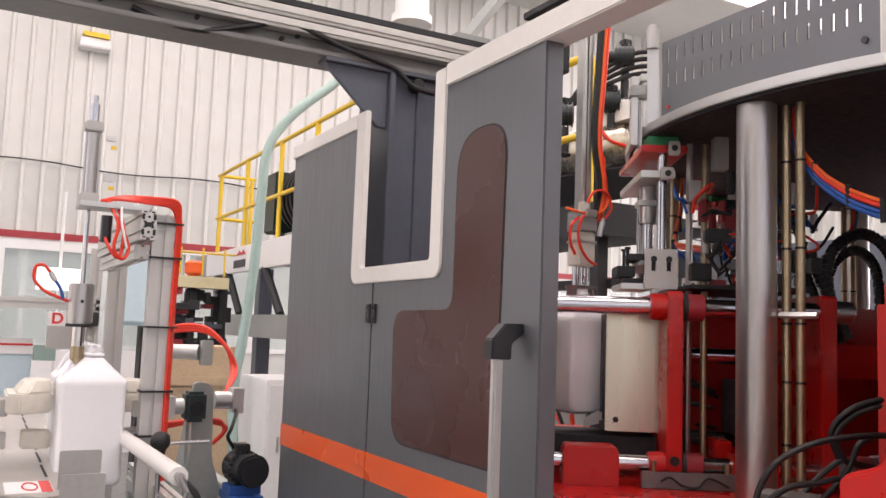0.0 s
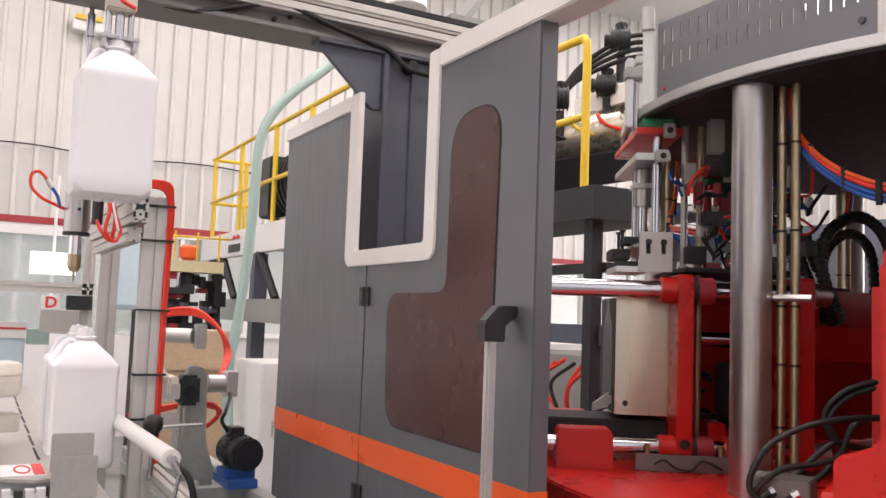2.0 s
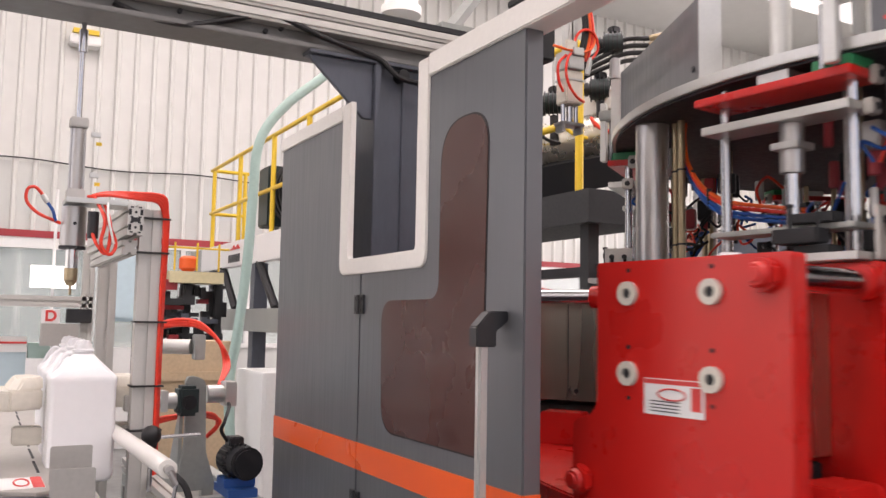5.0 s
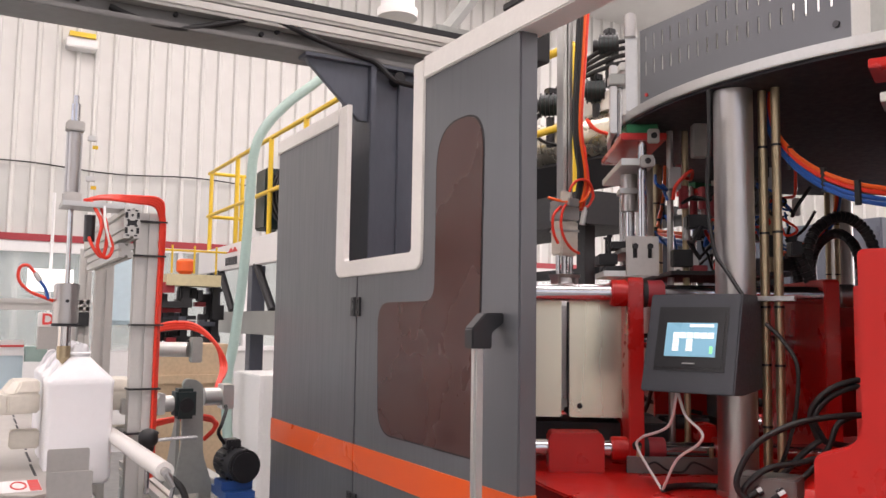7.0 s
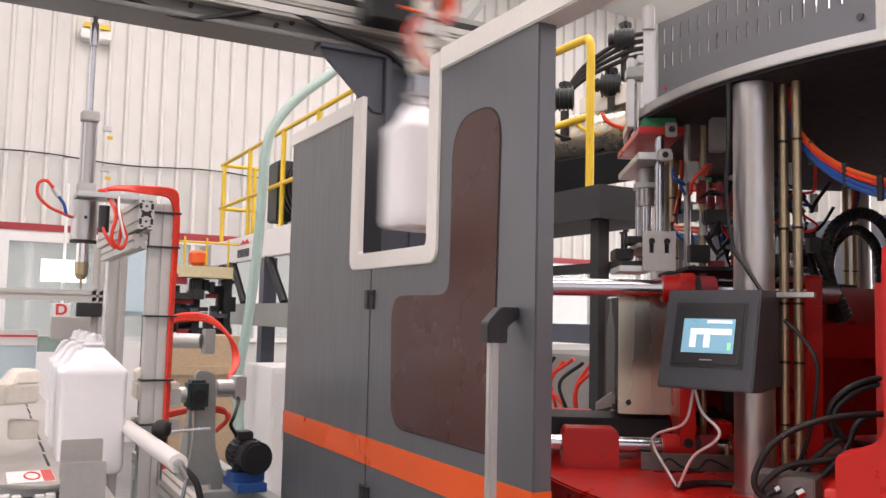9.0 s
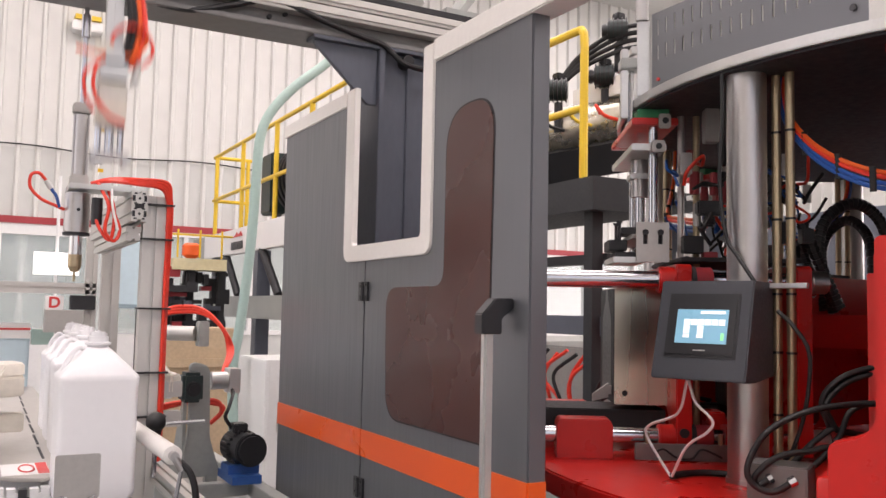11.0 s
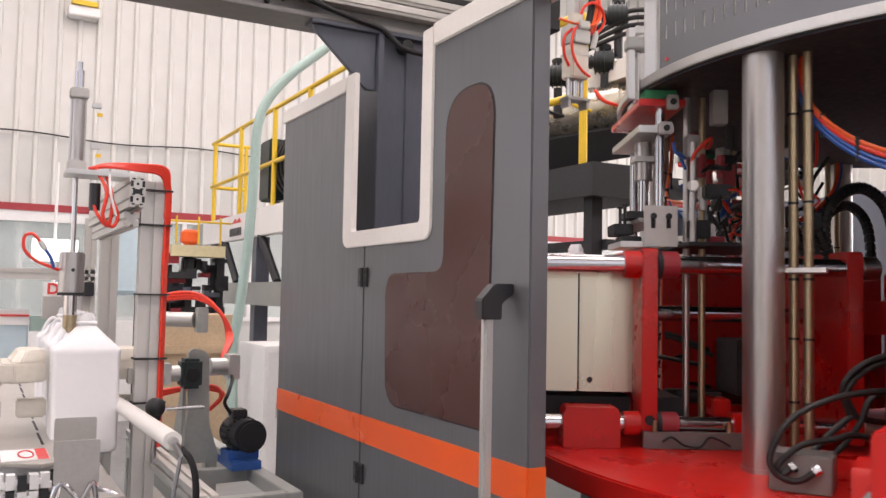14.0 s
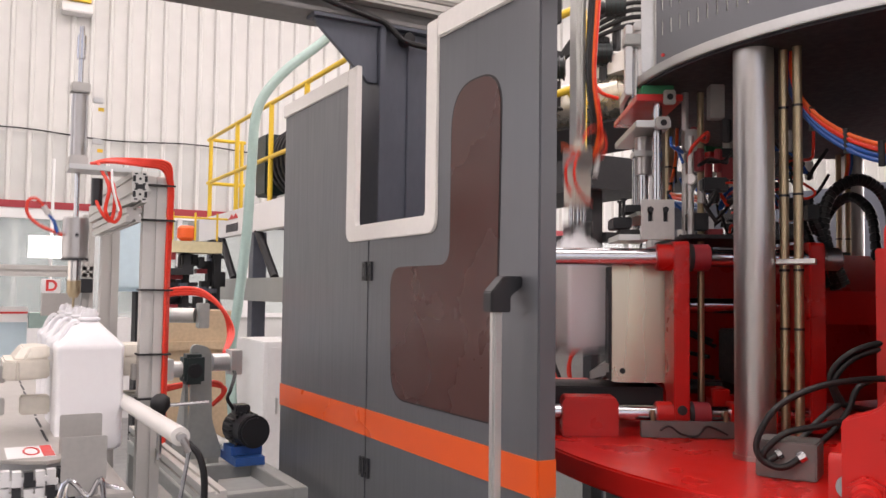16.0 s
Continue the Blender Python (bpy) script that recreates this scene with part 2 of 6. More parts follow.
# ---- hall ----
def hall():
    bm = B()
    span(bm, (-15.4, -6.4, -0.2), (6.4, 20.4, 0))
    tagged(finish("floor", bm, "concrete", smooth=False), "grey sealed concrete factory floor", "floor", kind="structure")
    # far wall: ribbed sheets above, smoother ones below, a dark red band and a row of windows
    wall = tagged(new("wall_west"), "white ribbed sheet metal factory wall", "wall", kind="structure")
    bm = B()
    span(bm, (-15.25, -6, 4.05), (-15.05, 20, 9.0))
    part("upper_sheet", bm, "wall_white", wall)
    bm = B()
    span(bm, (-15.25, -6, 2.88), (-15.05, 20, 4.05))
    part("lower_sheet", bm, "wall_lower", wall)
    bm = B()
    span(bm, (-15.25, -6, 2.76), (-14.98, 20, 2.88))
    part("red_band", bm, "red_trim", wall)
    bm = B()
    span(bm, (-15.25, -6, 0), (-15.05, 20, 0.9))
    part("base_sheet", bm, "wall_lower", wall)
    y = 0.338 - 0.3126 * 19
    rib = None
    while y < 19.8:
        if rib is None:
            bm = B()
            extrude_outline(bm, [(0, -0.05), (0.06, -0.022), (0.06, 0.022), (0, 0.05)], 2.88, 9.0, "z")
            rib = part("rib", bm, "wall_white", wall)
            rib.location = (-15.05, y, 0)
        else:
            ob = new("rib", rib.data)
            ob.parent, ob.location = wall, (-15.05, y, 0)
        y += 0.3126
    bm = B()
    hose(bm, [(-14.97, yy, 4.07 + 0.035 * math.sin(yy * 2.1) - 0.004 * yy) for yy in np.arange(-6, 20, 0.5)], 0.012, 6, 3)
    part("cable", bm, "rubber", wall, "thin dark cable along the sheets")
    # windows in the far wall
    for i, yy in enumerate((-4.6, -1.9, 0.8, 3.5, 6.2, 8.9, 11.6, 14.3, 17.0)):
        w = tagged(new("window_%d" % (i + 1)), "bright daylit factory window with pale frame", "window", kind="structure")
        bm = B()
        for a, b in (((-15.25, yy - 1.35, 0.9), (-15.0, yy - 1.2, 2.76)), ((-15.25, yy + 1.2, 0.9), (-15.0, yy + 1.35, 2.76)),
                     ((-15.2, yy - 0.04, 0.9), (-15.02, yy + 0.04, 2.7)), ((-15.25, yy - 1.2, 2.68), (-15.0, yy + 1.2, 2.76)),
                     ((-15.25, yy - 1.2, 0.9), (-15.0, yy + 1.2, 0.98))):
            span(bm, a, b)
        part("window_frame", bm, "white", w)
        for s in (-1, 1):
            bm = B()
            box(bm, (-15.12, yy + s * 0.62, 1.83), (0.01, 1.16, 1.7))
            g = part("pane", bm, "glass", w)
            g.visible_shadow = False
    bm = B()
    span(bm, (-17.0, -8, -0.2), (-16.9, 22, 4))
    tagged(finish("backdrop_outdoors", bm, "hazy"), "bright hazy daylight outside the windows", "backdrop", kind="structure")
    # north wall, with a wide bright doorway behind the machine
    bm = B()
    for a, b in (((-15.05, 20, 0), (-9, 20.2, 9)), ((-9, 20, 4.6), (2.4, 20.2, 9)), ((2.4, 20, 0), (6.2, 20.2, 9))):
        span(bm, a, b)
    north = tagged(finish("wall_north", bm, "wall_white", smooth=False), "white ribbed sheet metal wall with wide open doorway", "wall", kind="structure")
    nrib = None
    for k in range(38):
        x = -14.8 + 0.36 * k
        z = 0.02 if x < -9.1 else 4.6
        if nrib is None or x >= -9.1 > x - 0.36:
            bm = B()
            extrude_outline(bm, [(-0.05, 0), (-0.022, -0.06), (0.022, -0.06), (0.05, 0)], z, 9.0, "z")
            nrib = part("rib", bm, "wall_white", north)
            nrib.location = (x, 20.0, 0)
        else:
            ob = new("rib", nrib.data)
            ob.parent, ob.location = north, (x, 20.0, 0)
    bm = B()
    span(bm, (-14, 22.0, -0.2), (7, 22.1, 7))
    tagged(finish("backdrop_yard", bm, "daylight"), "bright hazy yard beyond the doorway", "backdrop", kind="structure")
    # south and east walls, out of view, each opened for an area lamp
    bm = B()
    for a, b in (((-15.05, -6.2, 0), (-10.1, -6, 9)), ((-10.1, -6.2, 4.7), (0.1, -6, 9)), ((0.1, -6.2, 0), (6.2, -6, 9))):
        span(bm, a, b)
    tagged(finish("wall_south", bm, "wall_white", smooth=False), "unseen white sheet metal wall, opened for an area lamp", "wall", kind="structure")
    bm = B()
    for a, b in (((6.0, -6, 0), (6.2, -3.6, 9)), ((6.0, -3.6, 5.1), (6.2, 4.6, 9)), ((6.0, 4.6, 0), (6.2, 20, 9))):
        span(bm, a, b)
    tagged(finish("wall_east", bm, "wall_white", smooth=False), "unseen white sheet metal wall, opened for an area lamp", "wall", kind="structure")
    # roof with three long openings, closed by added glowing panes that block the sun
    bm = B()
    xs = [-15.25, -12.2, -9.8, -5.7, -3.3, 0.8, 3.2, 6.2]
    for a, b in zip(xs[::2], xs[1::2]):
        span(bm, (a, -6.2, 9.0), (b, 20.2, 9.15))
    for a, b in zip(xs[1::2], xs[2::2]):
        span(bm, (a, -6.2, 9.0), (b, -6.0, 9.15))
        span(bm, (a, 19.7, 9.0), (b, 20.2, 9.15))
    for i, (a, b) in enumerate(zip(xs[1::2], xs[2::2])):
        pane = B()
        span(pane, (a, -6.0, 9.02), (b, 19.7, 9.04))
        tagged(finish("roof_light_%d" % (i + 1), pane, "daylight", smooth=False), "long white pane that glows in place of daylight", "roof light", kind="structure")
    tagged(finish("ceiling", bm, "roof", smooth=False), "pale sheet roof with long openings", "ceiling", kind="structure")


hall()


# ---- guard door ----
def guard_door():
    d = thing("guard_door", "grey two-leaf sheet steel guard door with orange stripe and white trim", "door")
    y0, y1 = 1.27, 1.325
    bm = B()
    extrude_outline(bm, [(-2.65, 0.1), (-1.743, 0.1), (-1.743, 1.64), (-1.87, 1.64), (-1.87, 2.2), (-2.65, 2.2)], y0, y0 + 0.012)
    part("left_leaf", bm, "grey", d, bevel=0.004)
    bm = B()
    extrude_outline(bm, [(-1.739, 0.1), (-0.733, 0.1), (-0.733, 2.2), (-1.29, 2.2), (-1.29, 1.64), (-1.739, 1.64)], y0, y1)
    part("right_leaf", bm, "grey", d, bevel=0.004)
    for a, b in ((-2.65, -1.743), (-1.739, -0.733)):
        bm = B()
        span(bm, (a + 0.001, y0 - 0.003, 0.931), (b - 0.001, y0 + 0.01, 1.022))
        part("stripe", bm, "orange", d, "glossy orange stripe")
    bm = B()
    span(bm, (-0.74, y0 + 0.002, 0.931), (-0.730, y1 - 0.002, 1.022))
    part("stripe", bm, "orange", d, "glossy orange stripe")
    # white edging round the notch and along the top
    t0 = y0 - 0.008
    bm = B()
    outer = [(-1.852, 2.247), (-1.932, 2.247), (-1.932, 1.605), (-1.248, 1.605), (-1.248, 2.19), (-1.248, 2.255), (-1.318, 2.255), (-1.318, 1.662), (-1.852, 1.662)]
    extrude_outline(bm, rounded(outer, [0, 0, 0.05, 0.05, 0, 0, 0.01, 0.02, 0.02]), t0, y0 + 0.014)
    part("notch_trim", bm, "white_trim", d, "white trim round the notch", bevel=0.003)
    bm = B()
    span(bm, (-2.658, t0, 2.19), (-1.934, y0 + 0.014, 2.247))
    part("top_trim", bm, "white_trim", d, "white top rail", bevel=0.003)
    bm = B()
    span(bm, (-1.246, t0 - 0.002, 2.192), (1.2, y1 + 0.02, 2.262))
    part("header", bm, "white_trim", d, "white header rail", bevel=0.004)
    # smoked window
    w = [(-1.165, 2.022), (-0.905, 2.022), (-0.925, 1.085), (-1.545, 1.085), (-1.56, 1.508), (-1.17, 1.508)]
    rr = [0.13, 0.11, 0.012, 0.1, 0.075, 0.06]
    bm = B()
    extrude_outline(bm, rounded(w, rr, 8), y0 - 0.0025, y0 + 0.01)
    part("window_sheet", bm, "brown_glass", d, "smoked brown acrylic window")
    # black edging drawn in for the dark gap round the sheet
    bm = B()
    cx, cz = -1.15, 1.55
    grown = [(p[0] + 0.005 * (1 if p[0] > cx else -1), p[1] + 0.005 * (1 if p[1] > cz else -1)) for p in w]
    extrude_outline(bm, rounded(grown, rr, 8), y0 - 0.0012, y0 + 0.009)
    part("window_gasket", bm, "rubber", d)
    # hinges
    for z in (1.497, 0.825):
        bm = B()
        for s in (-1, 1):
            box(bm, (-1.742 + s * 0.022, y0 - 0.004, z), (0.030, 0.008, 0.066))
            for k in (-1, 1):
                rod(bm, (-1.742 + s * 0.022, y0 - 0.011, z + k * 0.02), (-1.742 + s * 0.022, y0 - 0.004, z + k * 0.02), 0.006, 8)
        rod(bm, (-1.742, y0 - 0.008, z - 0.033), (-1.742, y0 - 0.008, z + 0.033), 0.008, 10)
        part("hinge", bm, "black_plastic", d, "black butterfly hinge")
    # handle
    h = finish("handle", box(B(), (-0.822, 1.204, 0.83), (0.024, 0.028, 1.14)), "alu", d, "long satin aluminium handle bar", True, 0.006)
    for z, s in ((1.40, 1), (0.26, -1)):
        bm = B()
        extrude_outline(bm, [(1.176, z - 0.02), (1.235, z - 0.02), (1.235, z + s * 0.02), (1.27, z + s * 0.045), (1.27, z + s * 0.07), (1.215, z + s * 0.07), (1.176, z + s * 0.03)], -0.841, -0.801, "x")
        part("handle_bracket", bm, "black_plastic", h, "black plastic end bracket", bevel=0.003)
    return d


# ---- gantry ----
def gantry():
    g = thing("gantry_beam", "grey steel gantry beam with bright aluminium guide rails", "gantry")
    bm = B()
    # channel: web, lower and upper flange
    span(bm, (-2.02, -1.6, 2.477), (-2.0, 2.12, 2.60))
    span(bm, (-2.14, -1.6, 2.455), (-1.955, 2.12, 2.475))
    span(bm, (-2.14, -1.6, 2.602), (-1.96, 2.12, 2.616))
    span(bm, (-2.14, -1.6, 2.477), (-2.12, 2.12, 2.60))
    part("beam", bm, "beam", g, bevel=0.003)
    for z in (2.524, 2.571):
        bm = B()
        span(bm, (-1.998, -1.6, z), (-1.945, 2.16, z + 0.042))
        span(bm, (-1.957, -1.6, z + 0.012), (-1.938, 2.16, z + 0.030))
        part("guide_rail", bm, "profile", g, "bright aluminium guide rail", bevel=0.002)
    bm = B()
    span(bm, (-2.14, -1.6, 2.618), (-1.95, 2.16, 2.640))
    part("top_plate", bm, "dark", g)
    for yy, zz in ((0.34, 2.51), (0.66, 2.515), (0.97, 2.50), (1.03, 2.52)):
        bm = B()
        rod(bm, (-2.0, yy, zz), (-1.985, yy, zz), 0.009, 8)
        part("bolt", bm, "dark", g)
    bm = B()
    hose(bm, [(-1.985, 0.44, 2.50), (-1.975, 0.54, 2.47), (-1.965, 0.68, 2.462), (-1.96, 0.81, 2.50), (-1.955, 0.95, 2.545), (-1.95, 1.06, 2.535), (-1.945, 1.19, 2.499),
              (-1.945, 1.34, 2.47), (-1.945, 1.417, 2.453), (-1.94, 1.477, 2.406), (-1.935, 1.52, 2.388), (-1.93, 1.61, 2.377), (-1.95, 1.72, 2.36)], 0.011)
    part("cable", bm, "rubber", g, "black cable")
    # post
    p = thing("gantry_post", "dark blue-grey steel I-section post with triangular gusset", "post")
    for name, a, b in (("flange", (-2.25, 1.40, 0), (-1.95, 1.425, 2.44)), ("flange", (-2.25, 1.80, 0), (-1.95, 1.825, 2.44)), ("rib", (-2.13, 1.53, 0), (-1.975, 1.545, 2.44))):
        bm = B()
        span(bm, a, b)
        part(name, bm, "post", p, bevel=0.003)
    bm = B()
    span(bm, (-2.12, 1.426, 0), (-1.985, 1.799, 2.44))
    part("web", bm, "post", p, bevel=0.003)
    bm = B()
    extrude_outline(bm, [(1.14, 2.439), (1.15, 2.42), (1.362, 2.222), (1.398, 2.222), (1.398, 2.439)], -1.995, -1.972, "x")
    span(bm, (-2.03, 1.13, 2.440), (-1.95, 1.82, 2.454))
    part("gusset", bm, "post", p, bevel=0.002)
    bm = B()
    rod(bm, (-1.985, 1.515, 2.405), (-1.93, 1.515, 2.405), 0.024, 14)
    part("cable_gland", bm, "rubber", p)


# ---- bottle ----
def ring_loft(bm, rings, caps=True):
    rows = [[bm.verts.new(p) for p in r] for r in rings]
    n = len(rows[0])
    for a, b in zip(rows, rows[1:]):
        for k in range(n):
            bm.faces.new((a[k], a[(k + 1) % n], b[(k + 1) % n], b[k]))
    if caps:
        bm.faces.new(rows[0][::-1])
        bm.faces.new(rows[-1])
    return bm


def squircle(hx, hy, z, r, n=6, cx=0.0, cy=0.0):
    pts = []
    for qx, qy, a0 in ((1, 1, 0), (-1, 1, 90), (-1, -1, 180), (1, -1, 270)):
        for k in range(n):
            a = radians(a0 + 90 * k / (n - 1))
            pts.append(Vector((cx + qx * (hx - r) + r * math.cos(a), cy + qy * (hy - r) + r * math.sin(a), z)))
    return pts


def bottle():
    """A blow-moulded canister, its base at z = 0."""
    t = thing("canister", "translucent white blow-moulded plastic canister with sloped shoulders", "bottle", group="canisters of the line")
    bm = B()
    hx, hy = 0.088, 0.104
    rings = [squircle(hx * 0.84, hy * 0.84, 0.0, 0.02), squircle(hx * 0.95, hy * 0.95, 0.006, 0.025), squircle(hx, hy, 0.022, 0.016), squircle(hx * 0.985, hy * 0.985, 0.05, 0.016),
             squircle(hx * 0.985, hy * 0.985, 0.268, 0.016), squircle(hx, hy, 0.28, 0.014), squircle(hx, hy, 0.290, 0.014), squircle(hx * 0.97, hy * 0.95, 0.297, 0.016),
             squircle(hx * 0.80, hy * 0.68, 0.322, 0.022), squircle(hx * 0.70, hy * 0.56, 0.332, 0.024), squircle(hx * 0.46, hy * 0.38, 0.350, 0.028), squircle(0.034, 0.034, 0.355, 0.028),
             squircle(0.029, 0.029, 0.358, 0.0289), squircle(0.029, 0.029, 0.362, 0.0289), squircle(0.035, 0.035, 0.364, 0.0349), squircle(0.035, 0.035, 0.369, 0.0349),
             squircle(0.028, 0.028, 0.371, 0.0279), squircle(0.028, 0.028, 0.384, 0.0279)]
    for ring in rings:
        for p in ring:
            p.z *= 1.17
    ring_loft(bm, rings)
    part("body", bm, "hdpe", t)
    bm = B()
    hose(bm, [(0.005, -0.030, 0.405), (0.005, -0.044, 0.418), (0.004, -0.058, 0.412), (0.002, -0.074, 0.388), (0, -0.088, 0.35)], 0.0075, 10)
    part("grip", bm, "hdpe", t, "moulded carrying grip")
    bm = B()
    box(bm, (0, 0, 0.455), (0.06, 0.012, 0.022))
    rod(bm, (0, 0, 0.446), (0, 0, 0.462), 0.024, 12)
    part("neck_flash", bm, "hdpe", t, "rough moulding flash above the neck", bevel=0.004)
    bm = B()
    for s in (-1, 0, 1):
        box(bm, (0, s * 0.03, -0.004), (0.012, 0.024, 0.012))
    part("base_flash", bm, "hdpe", t)
    return t


# ---- picker ----
def picker():
    """The travelling arm; its origin is where a held canister's base lies."""
    t = thing("pick_arm", "aluminium pick-and-place arm with pale gripper and red air hoses", "robot arm")
    bm = B()
    box(bm, (0, 0.0, 1.24), (0.045, 0.045, 1.0))
    for s in (-1, 1):
        box(bm, (0.024 * s, 0, 1.24), (0.006, 0.012, 1.0))
    part("arm", bm, "alu", t, bevel=0.003)
    bm = B()
    box(bm, (0, 0, 0.715), (0.09, 0.075, 0.05))
    part("mount", bm, "alu", t, bevel=0.003)
    bm = B()
    box(bm, (0, 0.0, 0.755), (0.12, 0.05, 0.03))
    part("valve_block", bm, "alu", t, bevel=0.003)
    bm = B()
    box(bm, (0, 0, 0.622), (0.07, 0.08, 0.13))
    part("gripper_body", bm, "cream", t, "pale grey gripper cylinder", bevel=0.006)
    bm = B()
    box(bm, (0, 0, 0.65), (0.074, 0.084, 0.008))
    part("joint_band", bm, "alu", t)
    for s in (-1, 0, 1):
        bm = B()
        rod(bm, (0, s * 0.03, 0.485), (0, s * 0.03, 0.558), 0.009 if s else 0.013, 12)
        part("finger_rod", bm, "chrome", t)
    bm = B()
    box(bm, (0, 0, 0.48), (0.06, 0.105, 0.012))
    part("jaw_plate", bm, "steel", t, bevel=0.002)
    for s in (-1, 1):
        bm = B()
        box(bm, (0, s * 0.042, 0.462), (0.05, 0.012, 0.03))
        part("jaw", bm, "steel", t, bevel=0.002)
    ring = [(0.045 + 0.01 * math.sin(q), 0.045 + 0.056 * math.cos(q), 0.79 + 0.056 * math.sin(q)) for q in np.linspace(0.4, 6.4, 12)]
    for pts, mat in ((ring + [(0.045, 0.075, 0.86), (0.04, 0.065, 0.98)], "red_hose"),
                     ([(0.03, -0.10, 0.768), (0.045, -0.05, 0.757), (0.05, 0.0, 0.757), (0.05, 0.05, 0.765), (0.045, 0.085, 0.81), (0.04, 0.075, 0.88)], "orange_hose"),
                     ([(0.04, -0.02, 0.75), (0.05, -0.045, 0.725), (0.05, -0.055, 0.67), (0.05, -0.04, 0.62), (0.05, -0.005, 0.58), (0.045, 0.034, 0.565)], "red_hose"),
                     ([(0.03, -0.04, 0.74), (0.03, -0.075, 0.70), (0.025, -0.07, 0.64), (0.02, -0.045, 0.60)], "red_hose")):
        bm = B()
        hose(bm, pts, 0.0055)
        part("air_hose", bm, mat, t, "red looped air hose")
    bm = B()
    rod(bm, (0.045, 0.062, 0.73), (0.04, 0.052, 0.675), 0.011, 10)
    rod(bm, (0.045, 0.064, 0.742), (0.045, 0.062, 0.73), 0.007, 10)
    part("hose_fitting", bm, "alu", t, "pale push-in hose fitting")
    bm = B()
    box(bm, (0.046, -0.03, 0.775), (0.012, 0.05, 0.04))
    part("sensor_block", bm, "cream", t, bevel=0.003)
    for k, (mat, off) in enumerate((("orange_hose", 0.0), ("red_hose", 0.013), ("rubber", -0.014), ("rubber", -0.026))):
        bm = B()
        hose(bm, [(0.035, 0.045 + off, 0.74), (0.04, 0.065 + off, 0.86), (0.035, 0.04 + off * 0.8, 1.05), (0.04, 0.055 + off, 1.35), (0.03, 0.09 + off, 1.74)], 0.0085)
        part("supply_hose", bm, mat, t)
    return t


def carriage():
    t = thing("gantry_carriage", "dark sliding carriage that runs on the gantry rails", "carriage")
    bm = B()
    box(bm, (-0.29, 0, 2.60), (0.12, 0.2, 0.14))
    box(bm, (-0.13, 0, 2.76), (0.38, 0.16, 0.03))
    box(bm, (0.0, 0.055, 2.78), (0.09, 0.03, 0.12))
    part("slide_block", bm, "dark", t, bevel=0.004)
    return t


# ---- rotary machine ----
CX, CY, TH = -0.731, 3.38, -121.6
MACHINE = []          # everything that turns with the table


def sector(bm, r0, r1, z0, z1, a0, a1, n):
    """A solid ring sector about the local z axis, angles in degrees."""
    rows = []
    for k in range(n + 1):
        a = radians(a0 + (a1 - a0) * k / n)
        c, s = math.cos(a), math.sin(a)
        rows.append([bm.verts.new((r * c, r * s, z)) for r, z in ((r0, z0), (r1, z0), (r1, z1), (r0, z1))])
    full = abs(a1 - a0) >= 359.9
    if full:
        rows = rows[:-1]
    m = len(rows)
    for k in range(m if full else m - 1):
        a, b = rows[k], rows[(k + 1) % m]
        for i in range(4):
            j = (i + 1) % 4
            bm.faces.new((a[i], a[j], b[j], b[i]))
    if not full:
        bm.faces.new(rows[0])
        bm.faces.new(rows[-1][::-1])
    bmesh.ops.recalc_face_normals(bm, faces=bm.faces)
    return bm


def slotted_panel(bm, a, x, y0, y1, z0, z1):
    """A flat sheet with two rows of upright slots, facing the angle a, x metres from the axis."""
    ys, slot = [y0], []
    y = y0 + 0.024
    while y < y1 - 0.04:
        ys += [y, y + 0.0085]
        slot += [False, True]
        y += 0.0417
    ys.append(y1)
    slot.append(False)
    zs = [z0, 2.317, 2.368, 2.403, 2.458, z1]
    c, s = math.cos(radians(a)), math.sin(radians(a))
    for xx in (x, x - 0.004):
        grid = [[bm.verts.new((xx * c - q * s, xx * s + q * c, z)) for z in zs] for q in ys]
        for i in range(len(ys) - 1):
            for j in range(len(zs) - 1):
                if not (slot[i] and j in (1, 3)):
                    bm.faces.new((grid[i][j], grid[i + 1][j], grid[i + 1][j + 1], grid[i][j + 1]))
    return bm


